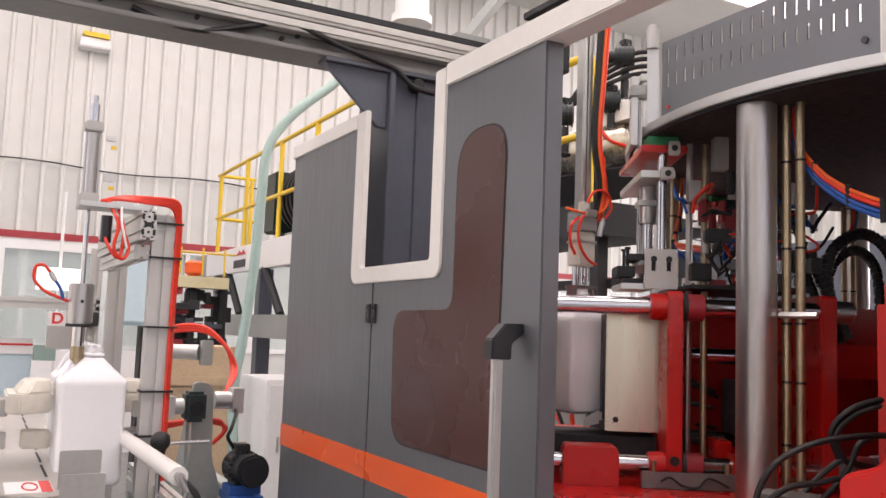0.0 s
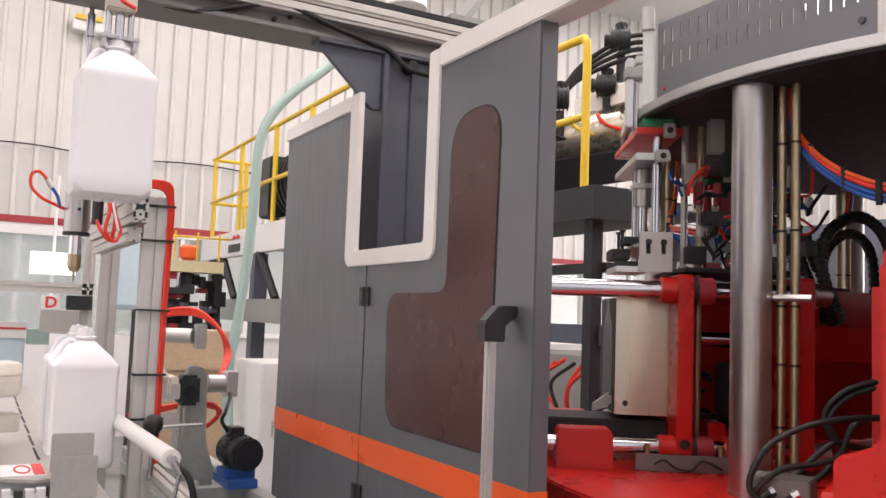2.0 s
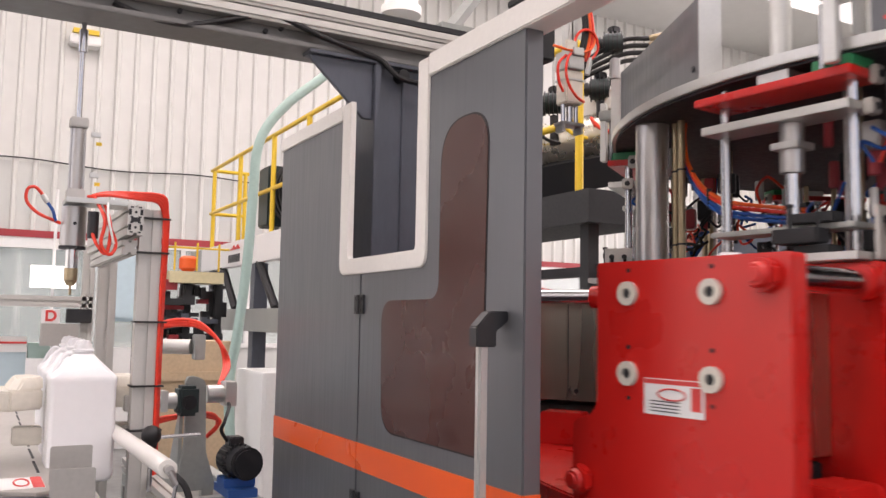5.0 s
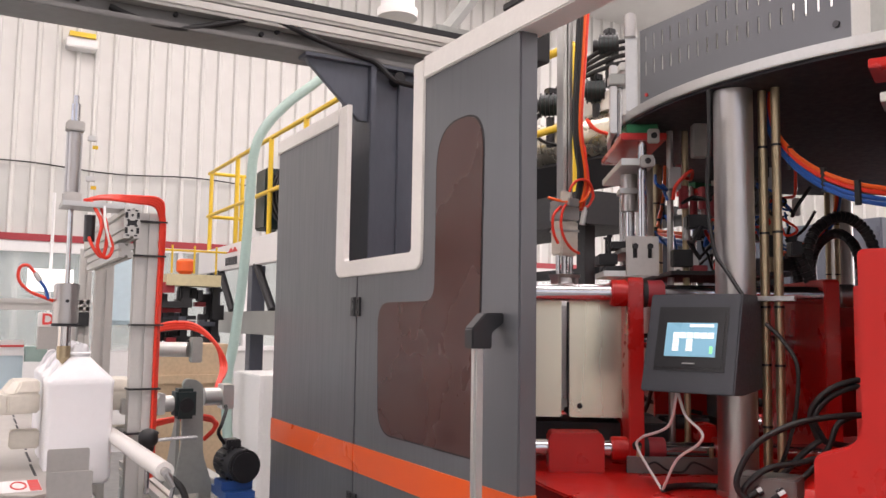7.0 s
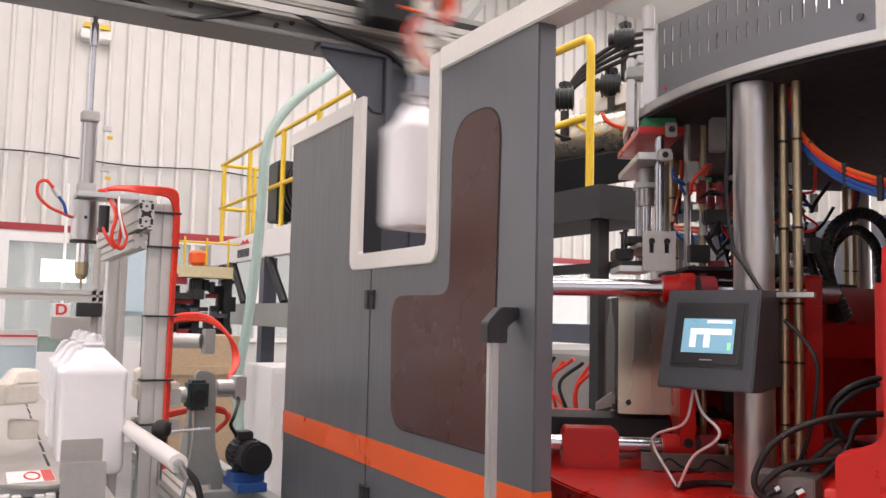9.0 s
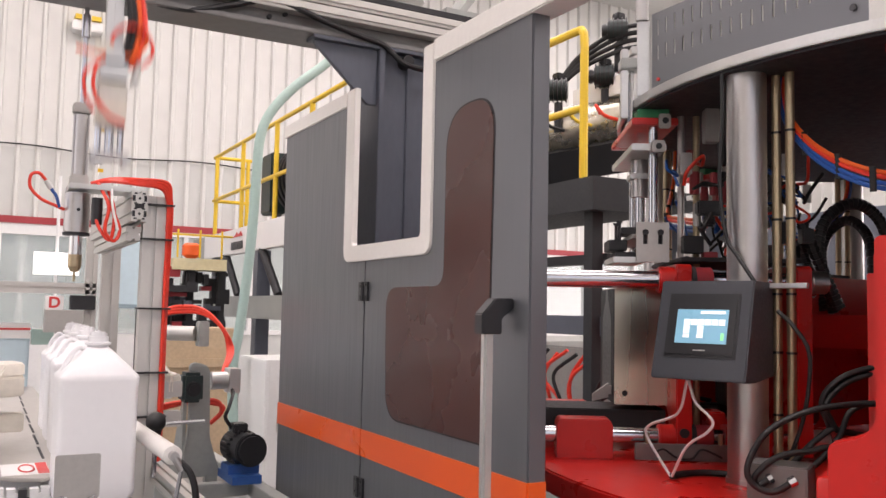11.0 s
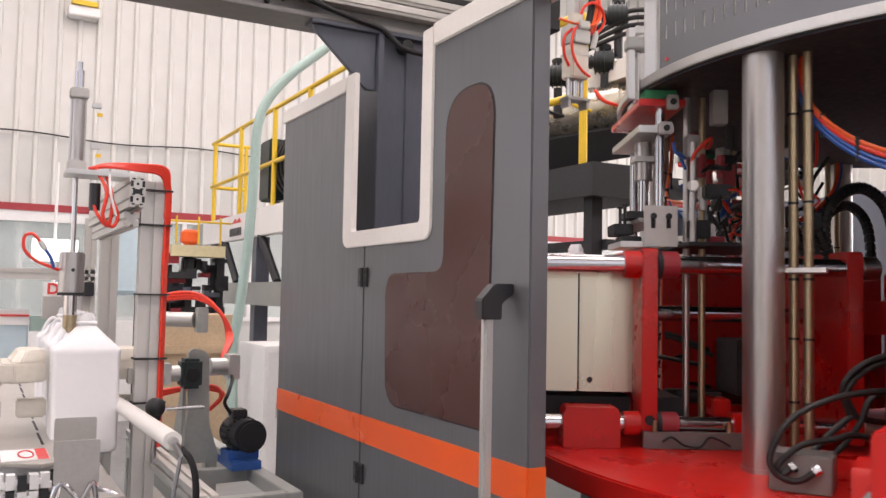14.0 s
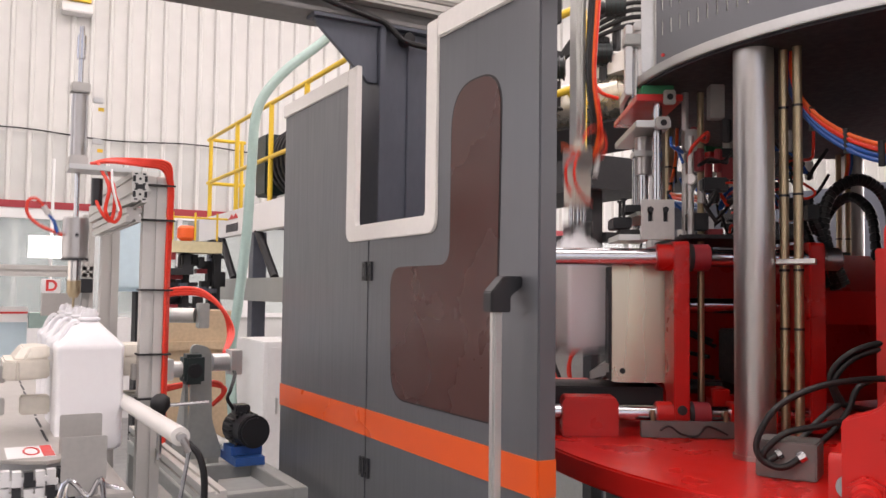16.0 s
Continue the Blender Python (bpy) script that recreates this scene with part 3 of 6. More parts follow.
def carousel():
    t = thing("rotary_table", "round red rotary moulding table with grey slotted upper drum", "machine", at=(CX, CY, 0))
    bm = B()
    sector(bm, 0.3, 1.79, 0.885, 0.955, 0, 360, 96)
    part("table_disc", bm, "red", t, "glossy red table disc", bevel=0.006)
    bm = B()
    sector(bm, 0.2, 1.45, 0.55, 0.884, 0, 360, 64)
    part("underframe", bm, "dark", t)
    bm = B()
    sector(bm, 0.32, 1.40, 2.167, 2.200, 0, 360, 96)
    part("drum_rim", bm, "alu", t, "light grey rim plate", bevel=0.003)
    # near-black sheet colours the underside of the rim dark
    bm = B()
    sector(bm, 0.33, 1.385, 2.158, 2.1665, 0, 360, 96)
    part("drum_underside", bm, "dark", t, "near-black sheet under the light rim plate")
    for k in range(6):
        bm = B()
        slotted_panel(bm, 60 * k + 30, 1.29, -0.44, 0.40, 2.201, 2.485)
        part("drum_panel", bm, "grey", t, "dark grey slotted sheet panel")
        for s in (-1, 1):
            bm = B()
            box(bm, (1.255, 0.402 if s > 0 else -0.442, 2.343), (0.074, 0.004, 0.284), pose(0, 0, 0, 0, 0, 60 * k + 30))
            part("panel_end", bm, "alu", t)
        for y, z, mat in ((0.355, 2.262, "ink"), (-0.405, 2.246, "red_ink")):
            bm = B()
            rod(bm, (1.2902, y, z), (1.296, y, z), 0.010 if mat == "ink" else 0.006, 12)
            for v in bm.verts:
                v.co = pose(0, 0, 0, 0, 0, 60 * k + 30) @ v.co
            part("panel_plug", bm, mat, t)
        c, s = math.cos(radians(60 * k + 30)), math.sin(radians(60 * k + 30))
        bm = B()
        rod(bm, (1.308 * c, 1.308 * s, 0.955), (1.308 * c, 1.308 * s, 2.157), 0.058, 32)
        part("column", bm, "steel", t, "thick brushed steel column")
        bm = B()
        rod(bm, (1.308 * c, 1.308 * s, 0.955), (1.308 * c, 1.308 * s, 0.968), 0.063, 24)
        part("column_foot", bm, "steel", t)
        for j, (dr, da) in enumerate(((-0.068, 2.3), (-0.068, 4.5))):
            a = radians(60 * k + 30 + da)
            bm = B()
            rod(bm, ((1.308 + dr) * math.cos(a), (1.308 + dr) * math.sin(a), 0.957), ((1.308 + dr) * math.cos(a), (1.308 + dr) * math.sin(a), 2.157), 0.0135, 12)
            part("pipe", bm, "brass", t, "dull brass pipe")
            for z in (1.15, 1.33, 1.5, 1.72, 1.98):
                bm = B()
                rod(bm, ((1.308 + dr) * math.cos(a), (1.308 + dr) * math.sin(a), z), ((1.308 + dr) * math.cos(a), (1.308 + dr) * math.sin(a), z + 0.007), 0.0155, 10)
                part("cable_tie", bm, "rubber", t)
        a1, a2 = radians(60 * k + 32.4), radians(60 * k + 37.4)
        bm = B()
        hose(bm, [(1.275 * math.cos(a1), 1.275 * math.sin(a1), 1.527), (1.255 * math.cos(a2), 1.255 * math.sin(a2), 1.527)], 0.010, 4, 2)
        part("pipe_clamp", bm, "alu", t)
    bm = B()
    rod(bm, (0, 0, 0.956), (0, 0, 2.157), 0.33, 40)
    part("hub", bm, "dark", t)
    bm = B()
    sector(bm, 0.20, 0.40, 0.956, 1.56, 0, 360, 48)
    part("core_drum", bm, "red", t, "red central drum", bevel=0.01)
    bm = B()
    rod(bm, (0, 0, 2.5), (0, 0, 3.2), 0.45, 40)
    rod(bm, (0, 0, 2.201), (0, 0, 2.5), 0.46, 48)
    part("rotary_union", bm, "bracket", t)
    # hoses that hang below the drum, at each bay
    for k in range(6):
        for j, (mat, off) in enumerate((("orange_hose", 0.0), ("red_hose", 0.014), ("blue_hose", 0.031), ("blue_hose", 0.045))):
            def at(r, a, z):
                return (r * math.cos(radians(60 * k + a)), r * math.sin(radians(60 * k + a)), z)
            q = off * 22
            bm = B()
            hose(bm, [at(1.21, 32.9 - q, 2.157), at(1.212, 32.9 - q, 2.10), at(1.212, 33.8 - q * 0.9, 2.025 - off * 0.2), at(1.21, 36.1 - q * 0.7, 1.96 - off * 0.5), at(1.21, 39.0 - q * 0.5, 1.908 - off * 0.75),
                      at(1.205, 42.2, 1.868 - off), at(1.19, 46.4, 1.835 - off), at(1.1, 56, 1.80 - off)], 0.0068)
            part("air_hose", bm, mat, t)
        for a0, z0 in ((35.6, 1.967), (40.5, 1.888), (45.0, 1.842)):
            bm = B()
            c, s = math.cos(radians(60 * k + a0)), math.sin(radians(60 * k + a0))
            rod(bm, (1.205 * c, 1.205 * s, z0 - 0.058), (1.208 * c, 1.208 * s, z0 + 0.012), 0.0095, 8)
            part("cable_tie", bm, "rubber", t)
    c = thing("machine_plinth", "dark steel plinth beneath the rotary table", "plinth", at=(CX, CY, 0))
    bm = B()
    rod(bm, (0, 0, 0), (0, 0, 0.549), 1.2, 48)
    part("plinth_drum", bm, "dark", c)
    MACHINE.append((t, 0))
    return t


def clamp_unit():
    """One mould station; x points out from the table's centre, y along its edge."""
    t = thing("clamp_unit", "red mould clamping unit with chromed tie bars and steel mould halves", "machine station", group="stations round the table", at=(CX, CY, 0))
    # outer platen, with its mould half
    outer = tagged(new("outer_platen"), "glossy red outer platen")
    outer.parent = t
    bm = B()
    o = [(-0.245, 1.606), (0.338, 1.606), (0.338, 0.965), (-0.337, 0.965), (-0.337, 1.178), (-0.245, 1.21)]
    extrude_outline(bm, rounded(o, [0.015, 0.015, 0.02, 0.02, 0.016, 0.045]), 1.765, 1.821, "x")
    part("plate", bm, "red", outer, bevel=0.004)
    for y in (-0.129, 0.129):
        for z in (1.318, 1.522):
            bm = B()
            sector(bm, 0.014, 0.031, 0, 0.012, 0, 360, 20)
            b = part("bushing", bm, "cream", outer, "cream plastic bushing")
            b.matrix_local = pose(1.821, y, z, 0, 90, 0)
            bm = B()
            rod(bm, (0, 0, 0.001), (0, 0, 0.006), 0.0138, 12)
            b = part("socket_screw", bm, "dark", outer)
            b.matrix_local = pose(1.821, y, z, 0, 90, 0)
        for z in (1.256, 1.385, 1.582, 0.985):
            bm = B()
            rod(bm, (0, 0, 0), (0, 0, 0.002), 0.006, 10)
            b = part("bolt_hole", bm, "dark", outer)
            b.matrix_local = pose(1.821, y, z, 0, 90, 0)
    for y, z in ((0.276, 1.555), (0.276, 1.03), (-0.288, 1.03)):
        bm = B()
        rod(bm, (1.822, y, z), (1.85, y, z), 0.042, 6)
        rod(bm, (1.85, y, z), (1.875, y, z), 0.032, 16, 0.022)
        part("tie_nut", bm, "red", outer, "red domed nut", bevel=0.006)
    lab = finish("warning_label", box(B(), (1.823, 0.016, 1.267), (0.002, 0.182, 0.088)), "white", outer, "white warning label with red oval and unreadable lines")
    bm = B()
    span(bm, (1.824, -0.073, 1.298), (1.8247, 0.105, 1.309))
    box(bm, (1.8244, 0.085, 1.267), (0.0007, 0.03, 0.055))
    ringpts = [(1.8246, 0.012 + 0.042 * math.cos(q), 1.274 + 0.014 * math.sin(q)) for q in np.linspace(0, 2 * math.pi, 25)]
    hose(bm, ringpts, 0.0022, 5, 0)
    b = finish("red_print", bm, "red_ink", outer)
    bm = B()
    for z in (1.256, 1.248, 1.24, 1.232):
        box(bm, (1.8244, -0.01, z), (0.0006, 0.09, 0.0028))
    finish("print_lines", bm, "ink", outer)
    bm = B()
    box(bm, (1.678, 0, 1.325), (0.173, 0.34, 0.41))
    mo = part("mould_half", bm, "mold", outer, "bright machined steel mould half", bevel=0.004)
    # inner platen, with its mould half
    inner = tagged(new("inner_platen"), "red sliding inner platen")
    inner.parent = t
    bm = B()
    o = [(-0.29, 1.61), (0.31, 1.61), (0.31, 1.0), (-0.36, 1.0), (-0.36, 1.12), (-0.29, 1.17)]
    extrude_outline(bm, rounded(o, [0.02, 0.02, 0.02, 0.03, 0.04, 0.03]), 1.350, 1.402, "x")
    part("plate", bm, "red", inner, bevel=0.004)
    for y, z, r in ((0.276, 1.555, 0.046), (0.276, 1.03, 0.04), (-0.33, 1.03, 0.04)):
        for x0, x1 in ((1.403, 1.458), (1.278, 1.349)):
            bm = B()
            rod(bm, (x0, y, z), (x1, y, z), r, 24)
            part("guide_collar", bm, "red" if x0 > 1.4 else "red_trim", inner, "red guide collar", bevel=0.004)
        bm = B()
        rod(bm, (1.335, y, z), (1.3495, y, z), r * 1.04, 20)
        part("bronze_seal", bm, "dark", inner)
    bm = B()
    box(bm, (1.4985, 0, 1.325), (0.175, 0.34, 0.41))
    part("mould_half", bm, "mold", inner, "bright machined steel mould half", bevel=0.004)
    bm = B()
    span(bm, (1.4025, -0.17, 1.12), (1.4105, 0.168, 1.53))
    span(bm, (1.4105, -0.165, 1.125), (1.4115, 0.165, 1.525))
    part("backing_plate", bm, "mold", inner, "steel backing plate of the mould", bevel=0.002)
    bm = B()
    extrude_outline(bm, rounded([(-0.166, 1.124), (0.166, 1.124), (0.166, 1.526), (-0.166, 1.526)], [0.004] * 4), 1.586, 1.5885, "x")
    part("parting_face", bm, "dark", inner, "dark parting face")
    # no recess here: the hollow's shade is a flat black plate
    bm = B()
    extrude_outline(bm, rounded([(-0.11, 1.16), (0.11, 1.16), (0.11, 1.42), (0.03, 1.49), (0.03, 1.525), (-0.03, 1.525), (-0.03, 1.49), (-0.11, 1.42)], [0.02, 0.02, 0.03, 0.02, 0.004, 0.004, 0.02, 0.03]), 1.5885, 1.5895, "x")
    part("cavity", bm, "black_plastic", inner, "flat black bottle shape for the shaded hollow")
    bm = B()
    extrude_outline(bm, [(1.60, 1.19), (1.60, 1.14), (1.655, 1.125), (1.655, 1.15)], 0.10, 0.125, "y")
    span(bm, (1.588, 0.105, 1.15), (1.60, 0.12, 1.18))
    part("tail_stripper", bm, "bracket", inner, "small grey tail stripper")
    bm = B()
    rod(bm, (1.55, 0.1695, 1.16), (1.55, 0.1725, 1.16), 0.010, 12)
    part("screw", bm, "dark", inner)
    bm = B()
    rod(bm, (0.60, 0, 1.39), (1.349, 0, 1.39), 0.028, 20)
    part("ram", bm, "chrome", inner, "chromed ram")
    # fixed parts
    for y, z, r in ((0.276, 1.555, 0.03), (0.276, 1.03, 0.026), (-0.33, 1.03, 0.026)):
        bm = B()
        rod(bm, (0.61, y, z), (1.764, y, z), r, 24)
        part("tie_bar", bm, "chrome", outer, "chromed tie bar")
        bm = B()
        rod(bm, (0.615, y, z), (0.672, y, z), r * 1.3, 16)
        part("tie_nut", bm, "steel", outer, "steel nut at the rear end", bevel=0.004)
    bm = B()
    o = [(-0.29, 1.61), (0.31, 1.61), (0.31, 0.975), (-0.36, 0.975), (-0.36, 1.12), (-0.29, 1.17)]
    extrude_outline(bm, rounded(o, [0.02, 0.02, 0, 0, 0.04, 0.03]), 0.673, 0.725, "x")
    part("back_plate", bm, "red", outer, "red back plate that travels with the outer platen", bevel=0.004)
    bm = B()
    span(bm, (0.38, -0.07, 1.33), (0.6725, 0.10, 1.445))
    span(bm, (0.38, -0.07, 1.445), (0.6725, 0.10, 1.449))
    part("ram_cylinder", bm, "red", outer, "red box beam that carries the ram", bevel=0.003)
    bm = B()
    span(bm, (0.86, -0.33, 1.0), (1.18, -0.305, 1.56))
    part("side_web", bm, "red", t, "red web plate behind the ram", bevel=0.003)
    # black strip added to darken the space under the mould
    bm = B()
    span(bm, (1.22, -0.12, 1.015), (1.75, 0.14, 1.10))
    part("tray", bm, "dark", t, "black strip that keeps the space under the mould dark", bevel=0.004)
    bm = B()
    rod(bm, (1.05, 0.02, 1.09), (1.21, 0.02, 1.09), 0.02, 14)
    part("ejector_rod", bm, "dark", t)
    bm = B()
    span(bm, (1.06, 0.05, 1.04), (1.12, 0.16, 1.10))
    part("stop_block", bm, "red", t, "small red stop block", bevel=0.004)
    for y, h in ((0.276, 1.085), (-0.33, 1.08)):
        bm = B()
        extrude_outline(bm, [(1.475, 0.955), (1.66, 0.955), (1.66, h - 0.02), (1.65, h), (1.485, h), (1.475, h - 0.02)], y - 0.055, y + 0.055)
        part("bar_bearing", bm, "red", t, "red tie bar bearing block", bevel=0.003)
        bm = B()
        span(bm, (0.95, y - 0.04, 0.955), (1.1, y + 0.04, 1.07))
        part("bar_bearing", bm, "red", t, bevel=0.003)
    bm = B()
    span(bm, (1.02, 0.30, 0.956), (1.40, 0.325, 1.01))
    rail = part("sensor_rail", bm, "beam", t, "worn steel sensor rail", bevel=0.002)
    bm = B()
    hose(bm, [(1.34, 0.33, 0.98), (1.31, 0.335, 0.995), (1.27, 0.335, 0.97), (1.22, 0.335, 0.965), (1.19, 0.335, 0.995), (1.16, 0.335, 0.99), (1.12, 0.335, 0.97)], 0.0035, 6)
    finish("wire", bm, "rubber", rail)
    for x in (1.36, 1.12):
        bm = B()
        rod(bm, (x, 0.315, 1.01), (x, 0.315, 1.045), 0.008, 10)
        finish("sensor", bm, "brass", rail)
    # blow pin unit above the mould
    u = tagged(new("blow_unit"), "blow pin unit of aluminium plates and steel rods")
    u.parent = t
    bm = B()
    span(bm, (1.24, -0.255, 2.10), (1.40, 0.238, 2.125))
    part("red_plate", bm, "red", u, "red top plate", bevel=0.003)
    bm = B()
    span(bm, (1.28, -0.23, 2.01), (1.40, 0.232, 2.035))
    part("upper_plate", bm, "alu", u, bevel=0.002)
    bm = B()
    span(bm, (1.30, -0.2, 1.70), (1.40, 0.24, 1.715))
    part("lower_plate", bm, "bracket", u, "grey lower plate", bevel=0.002)
    bm = B()
    span(bm, (1.37, 0.08, 1.716), (1.43, 0.20, 1.742))
    part("slide_bracket", bm, "dark", u, bevel=0.003)
    bm = B()
    span(bm, (1.405, 0.05, 1.66), (1.47, 0.18, 1.699))
    part("slide_block", bm, "dark", u, bevel=0.003)
    for y in (0.08, 0.16):
        bm = B()
        rod(bm, (1.43, y, 1.70), (1.43, y, 1.76), 0.006, 8)
        rod(bm, (1.43, y, 1.76), (1.43, y, 1.768), 0.011, 8)
        part("adjusting_screw", bm, "dark", u)
    for x in (1.32,):
        for y in (-0.2, 0.2):
            bm = B()
            rod(bm, (x, y, 1.63), (x, y, 2.16), 0.016, 14)
            part("guide_rod", bm, "chrome", u)
    bm = B()
    rod(bm, (1.335, 0.03, 1.87), (1.335, 0.03, 2.009), 0.034, 20)
    part("blow_cylinder", bm, "steel", u, bevel=0.002)
    bm = B()
    rod(bm, (1.335, 0.03, 1.723), (1.335, 0.03, 1.869), 0.02, 16)
    part("blow_rod", bm, "chrome", u)
    bm = B()
    box(bm, (1.335, 0.03, 1.945), (0.085, 0.085, 0.02))
    part("cylinder_flange", bm, "alu", u, bevel=0.002)
    bm = B()
    box(bm, (1.335, 0.0, 2.15), (0.09, 0.10, 0.05))
    rod(bm, (1.335, 0.0, 2.13), (1.335, 0.0, 2.42), 0.03, 24)
    box(bm, (1.335, 0.0, 2.43), (0.07, 0.07, 0.03))
    part("lift_cylinder", bm, "alu", u, "aluminium lift cylinder", bevel=0.003)
    bm = B()
    span(bm, (1.325, 0.236, 2.201), (1.385, 0.246, 2.468))
    part("side_plate", bm, "alu", u, "pale upright side plate", bevel=0.002)
    bm = B()
    rod(bm, (1.368, 0.241, 2.468), (1.368, 0.241, 2.55), 0.022, 18)
    rod(bm, (1.368, 0.241, 2.545), (1.368, 0.241, 2.556), 0.016, 14)
    part("side_cylinder", bm, "steel", u, bevel=0.002)
    bm = B()
    span(bm, (1.352, 0.17, 2.30), (1.44, 0.235, 2.34))
    part("guide_block", bm, "bracket", u, "grey guide block", bevel=0.004)
    bm = B()
    span(bm, (1.412, 0.185, 2.126), (1.436, 0.225, 2.299))
    span(bm, (1.412, 0.185, 2.341), (1.436, 0.225, 2.375))
    part("guide_post", bm, "alu", u, bevel=0.003)
    for y in (0.16, 0.2):
        bm = B()
        rod(bm, (1.395, y, 2.126), (1.395, y, 2.30), 0.008, 10)
        part("thin_rod", bm, "chrome", u)
    bm = B()
    span(bm, (1.29, 0.2325, 2.0), (1.335, 0.262, 2.042))
    part("rod_clamp", bm, "plate", u, "steel rod clamp with a socket screw", bevel=0.004)
    bm = B()
    rod(bm, (1.312, 0.262, 2.02), (1.312, 0.266, 2.02), 0.011, 12)
    part("screw", bm, "dark", u)
    bm = B()
    span(bm, (1.27, 0.2385, 2.085), (1.31, 0.262, 2.135))
    part("plate_clamp", bm, "plate", u, "small steel clamp on the red plate", bevel=0.004)
    bm = B()
    rod(bm, (1.29, 0.262, 2.11), (1.29, 0.2655, 2.11), 0.011, 12)
    part("screw", bm, "dark", u)
    bm = B()
    span(bm, (1.10, 0.20, 2.04), (1.15, 0.25, 2.1575))
    part("hanger", bm, "bracket", u, "grey hanger plate under the drum", bevel=0.003)
    bm = B()
    span(bm, (1.27, 0.12, 2.126), (1.38, 0.232, 2.157))
    part("valve", bm, "green", u, bevel=0.002)
    # slotted bracket that stands on the tie bar
    br = tagged(new("slotted_bracket"), "pale steel bracket with two long slots")
    br.parent = t
    bm = B()
    x0, x1, z0, z1, y = 1.285, 1.395, 1.615, 1.75, 0.29
    cuts = [x0, x0 + 0.022, x0 + 0.037, x1 - 0.037, x1 - 0.022, x1]
    zz = [z0, z0 + 0.06, z0 + 0.11, z1]
    for i in range(5):
        for j in range(3):
            if not (i in (1, 3) and j == 1):
                span(bm, (cuts[i], y, zz[j]), (cuts[i + 1], y + 0.012, zz[j + 1]))
    bmesh.ops.remove_doubles(bm, verts=bm.verts, dist=1e-5)
    part("face", bm, "plate", br)
    bm = B()
    span(bm, (x0 + 0.02, y - 0.004, z0 + 0.055), (x1 - 0.02, y - 0.001, z0 + 0.115))
    part("slot_back", bm, "dark", br)
    for x in (x0 + 0.0295, x1 - 0.0295):
        bm = B()
        rod(bm, (x, y + 0.012, z0 + 0.10), (x, y + 0.02, z0 + 0.10), 0.011, 6)
        part("bolt", bm, "dark", br)
    bm = B()
    span(bm, (1.36, 0.06, 1.612), (1.47, y - 0.005, 1.632))
    part("foot_plate", bm, "alu", br, bevel=0.002)
    bm = B()
    span(bm, (1.38, 0.10, 1.632), (1.45, 0.2, 1.655))
    part("slide_rail", bm, "dark", br, bevel=0.003)
    # hoses
    rnd = random.Random(4)
    for k in range(24):
        x, y, z = rnd.uniform(0.8, 1.24), rnd.uniform(0.05, 0.30), rnd.uniform(1.70, 1.98)
        pts = [(x, y, z)]
        for _ in range(4):
            x, y, z = x + rnd.uniform(-0.06, 0.06), min(max(y + rnd.uniform(-0.07, 0.07), 0.0), 0.32), min(max(z + rnd.uniform(-0.07, 0.07), 1.65), 2.04)
            pts.append((x, y, z))
        bm = B()
        hose(bm, pts, rnd.choice((0.0045, 0.0055, 0.007)), 7, 6)
        part("air_hose", bm, rnd.choice(("red_hose", "red_hose", "rubber", "rubber", "rubber", "blue_hose")), t)
    for k in range(22):
        x, y, z = rnd.uniform(0.78, 1.22), rnd.uniform(0.0, 0.26), rnd.uniform(1.64, 2.02)
        bm = B()
        if k % 2:
            box(bm, (x, y, z), (rnd.uniform(0.03, 0.07), rnd.uniform(0.03, 0.06), rnd.uniform(0.03, 0.09)))
        else:
            rod(bm, (x, y, z - 0.04), (x, y, z + 0.04), rnd.uniform(0.012, 0.022), 10)
        part("fitting", bm, rnd.choice(("dark", "dark", "black_plastic", "steel", "red_trim")), t, bevel=0.003)
    for x, y, mat in ((1.205, 0.12, "steel"), (1.15, 0.12, "brass"), (0.93, 0.1, "brass")):
        bm = B()
        rod(bm, (x, y, 1.0), (x, y, 2.157), 0.012, 10)
        part("pipe", bm, mat, t)
    bm = B()
    span(bm, (0.88, -0.2, 1.05), (1.2, -0.14, 1.10))
    part("lower_slide", bm, "dark", t, bevel=0.003)
    bm = B()
    span(bm, (0.83, -0.24, 1.62), (1.24, 0.28, 1.635))
    part("valve_tray", bm, "dark", t, bevel=0.003)
    # dark box added behind the ram to darken the machine's inside
    bm = B()
    span(bm, (0.9, -0.2, 1.1), (1.0, 0.05, 1.3))
    part("toggle_block", bm, "dark", t, bevel=0.006)
    chains = ([(0.655, 0.1, 1.46), (0.695, 0.1, 1.60), (0.71, 0.1, 1.71), (0.677, 0.1, 1.80), (0.593, 0.1, 1.85), (0.52, 0.1, 1.82), (0.475, 0.1, 1.74), (0.46, 0.1, 1.58)],
              [(0.66, 0.15, 1.47), (0.72, 0.15, 1.61), (0.79, 0.15, 1.775)])
    for pts in chains:
        line = smooth_line(pts, 8 if len(pts) < 5 else 5)
        ch = tagged(new("drag_chain"), "black plastic drag chain")
        ch.parent = t
        bm = B()
        hose(bm, pts, 0.017, 8, 6)
        finish("chain_core", bm, "rubber", ch)
        for p, q in zip(line[:-1], line[1:]):
            bm = B()
            rod(bm, p, p.lerp(q, 0.72), 0.022, 8)
            finish("chain_link", bm, "black_plastic", ch)
    bm = B()
    box(bm, (1.13, 0.22, 1.81), (0.09, 0.05, 0.05))
    rod(bm, (1.13, 0.22, 1.745), (1.13, 0.22, 1.786), 0.02, 12)
    part("regulator", bm, "black_plastic", t, bevel=0.006)
    bm = B()
    rod(bm, (1.376, 0.3105, 1.045), (1.376, 0.318, 1.045), 0.016, 16)
    finish("clamp_screw", bm, "dark", inner)
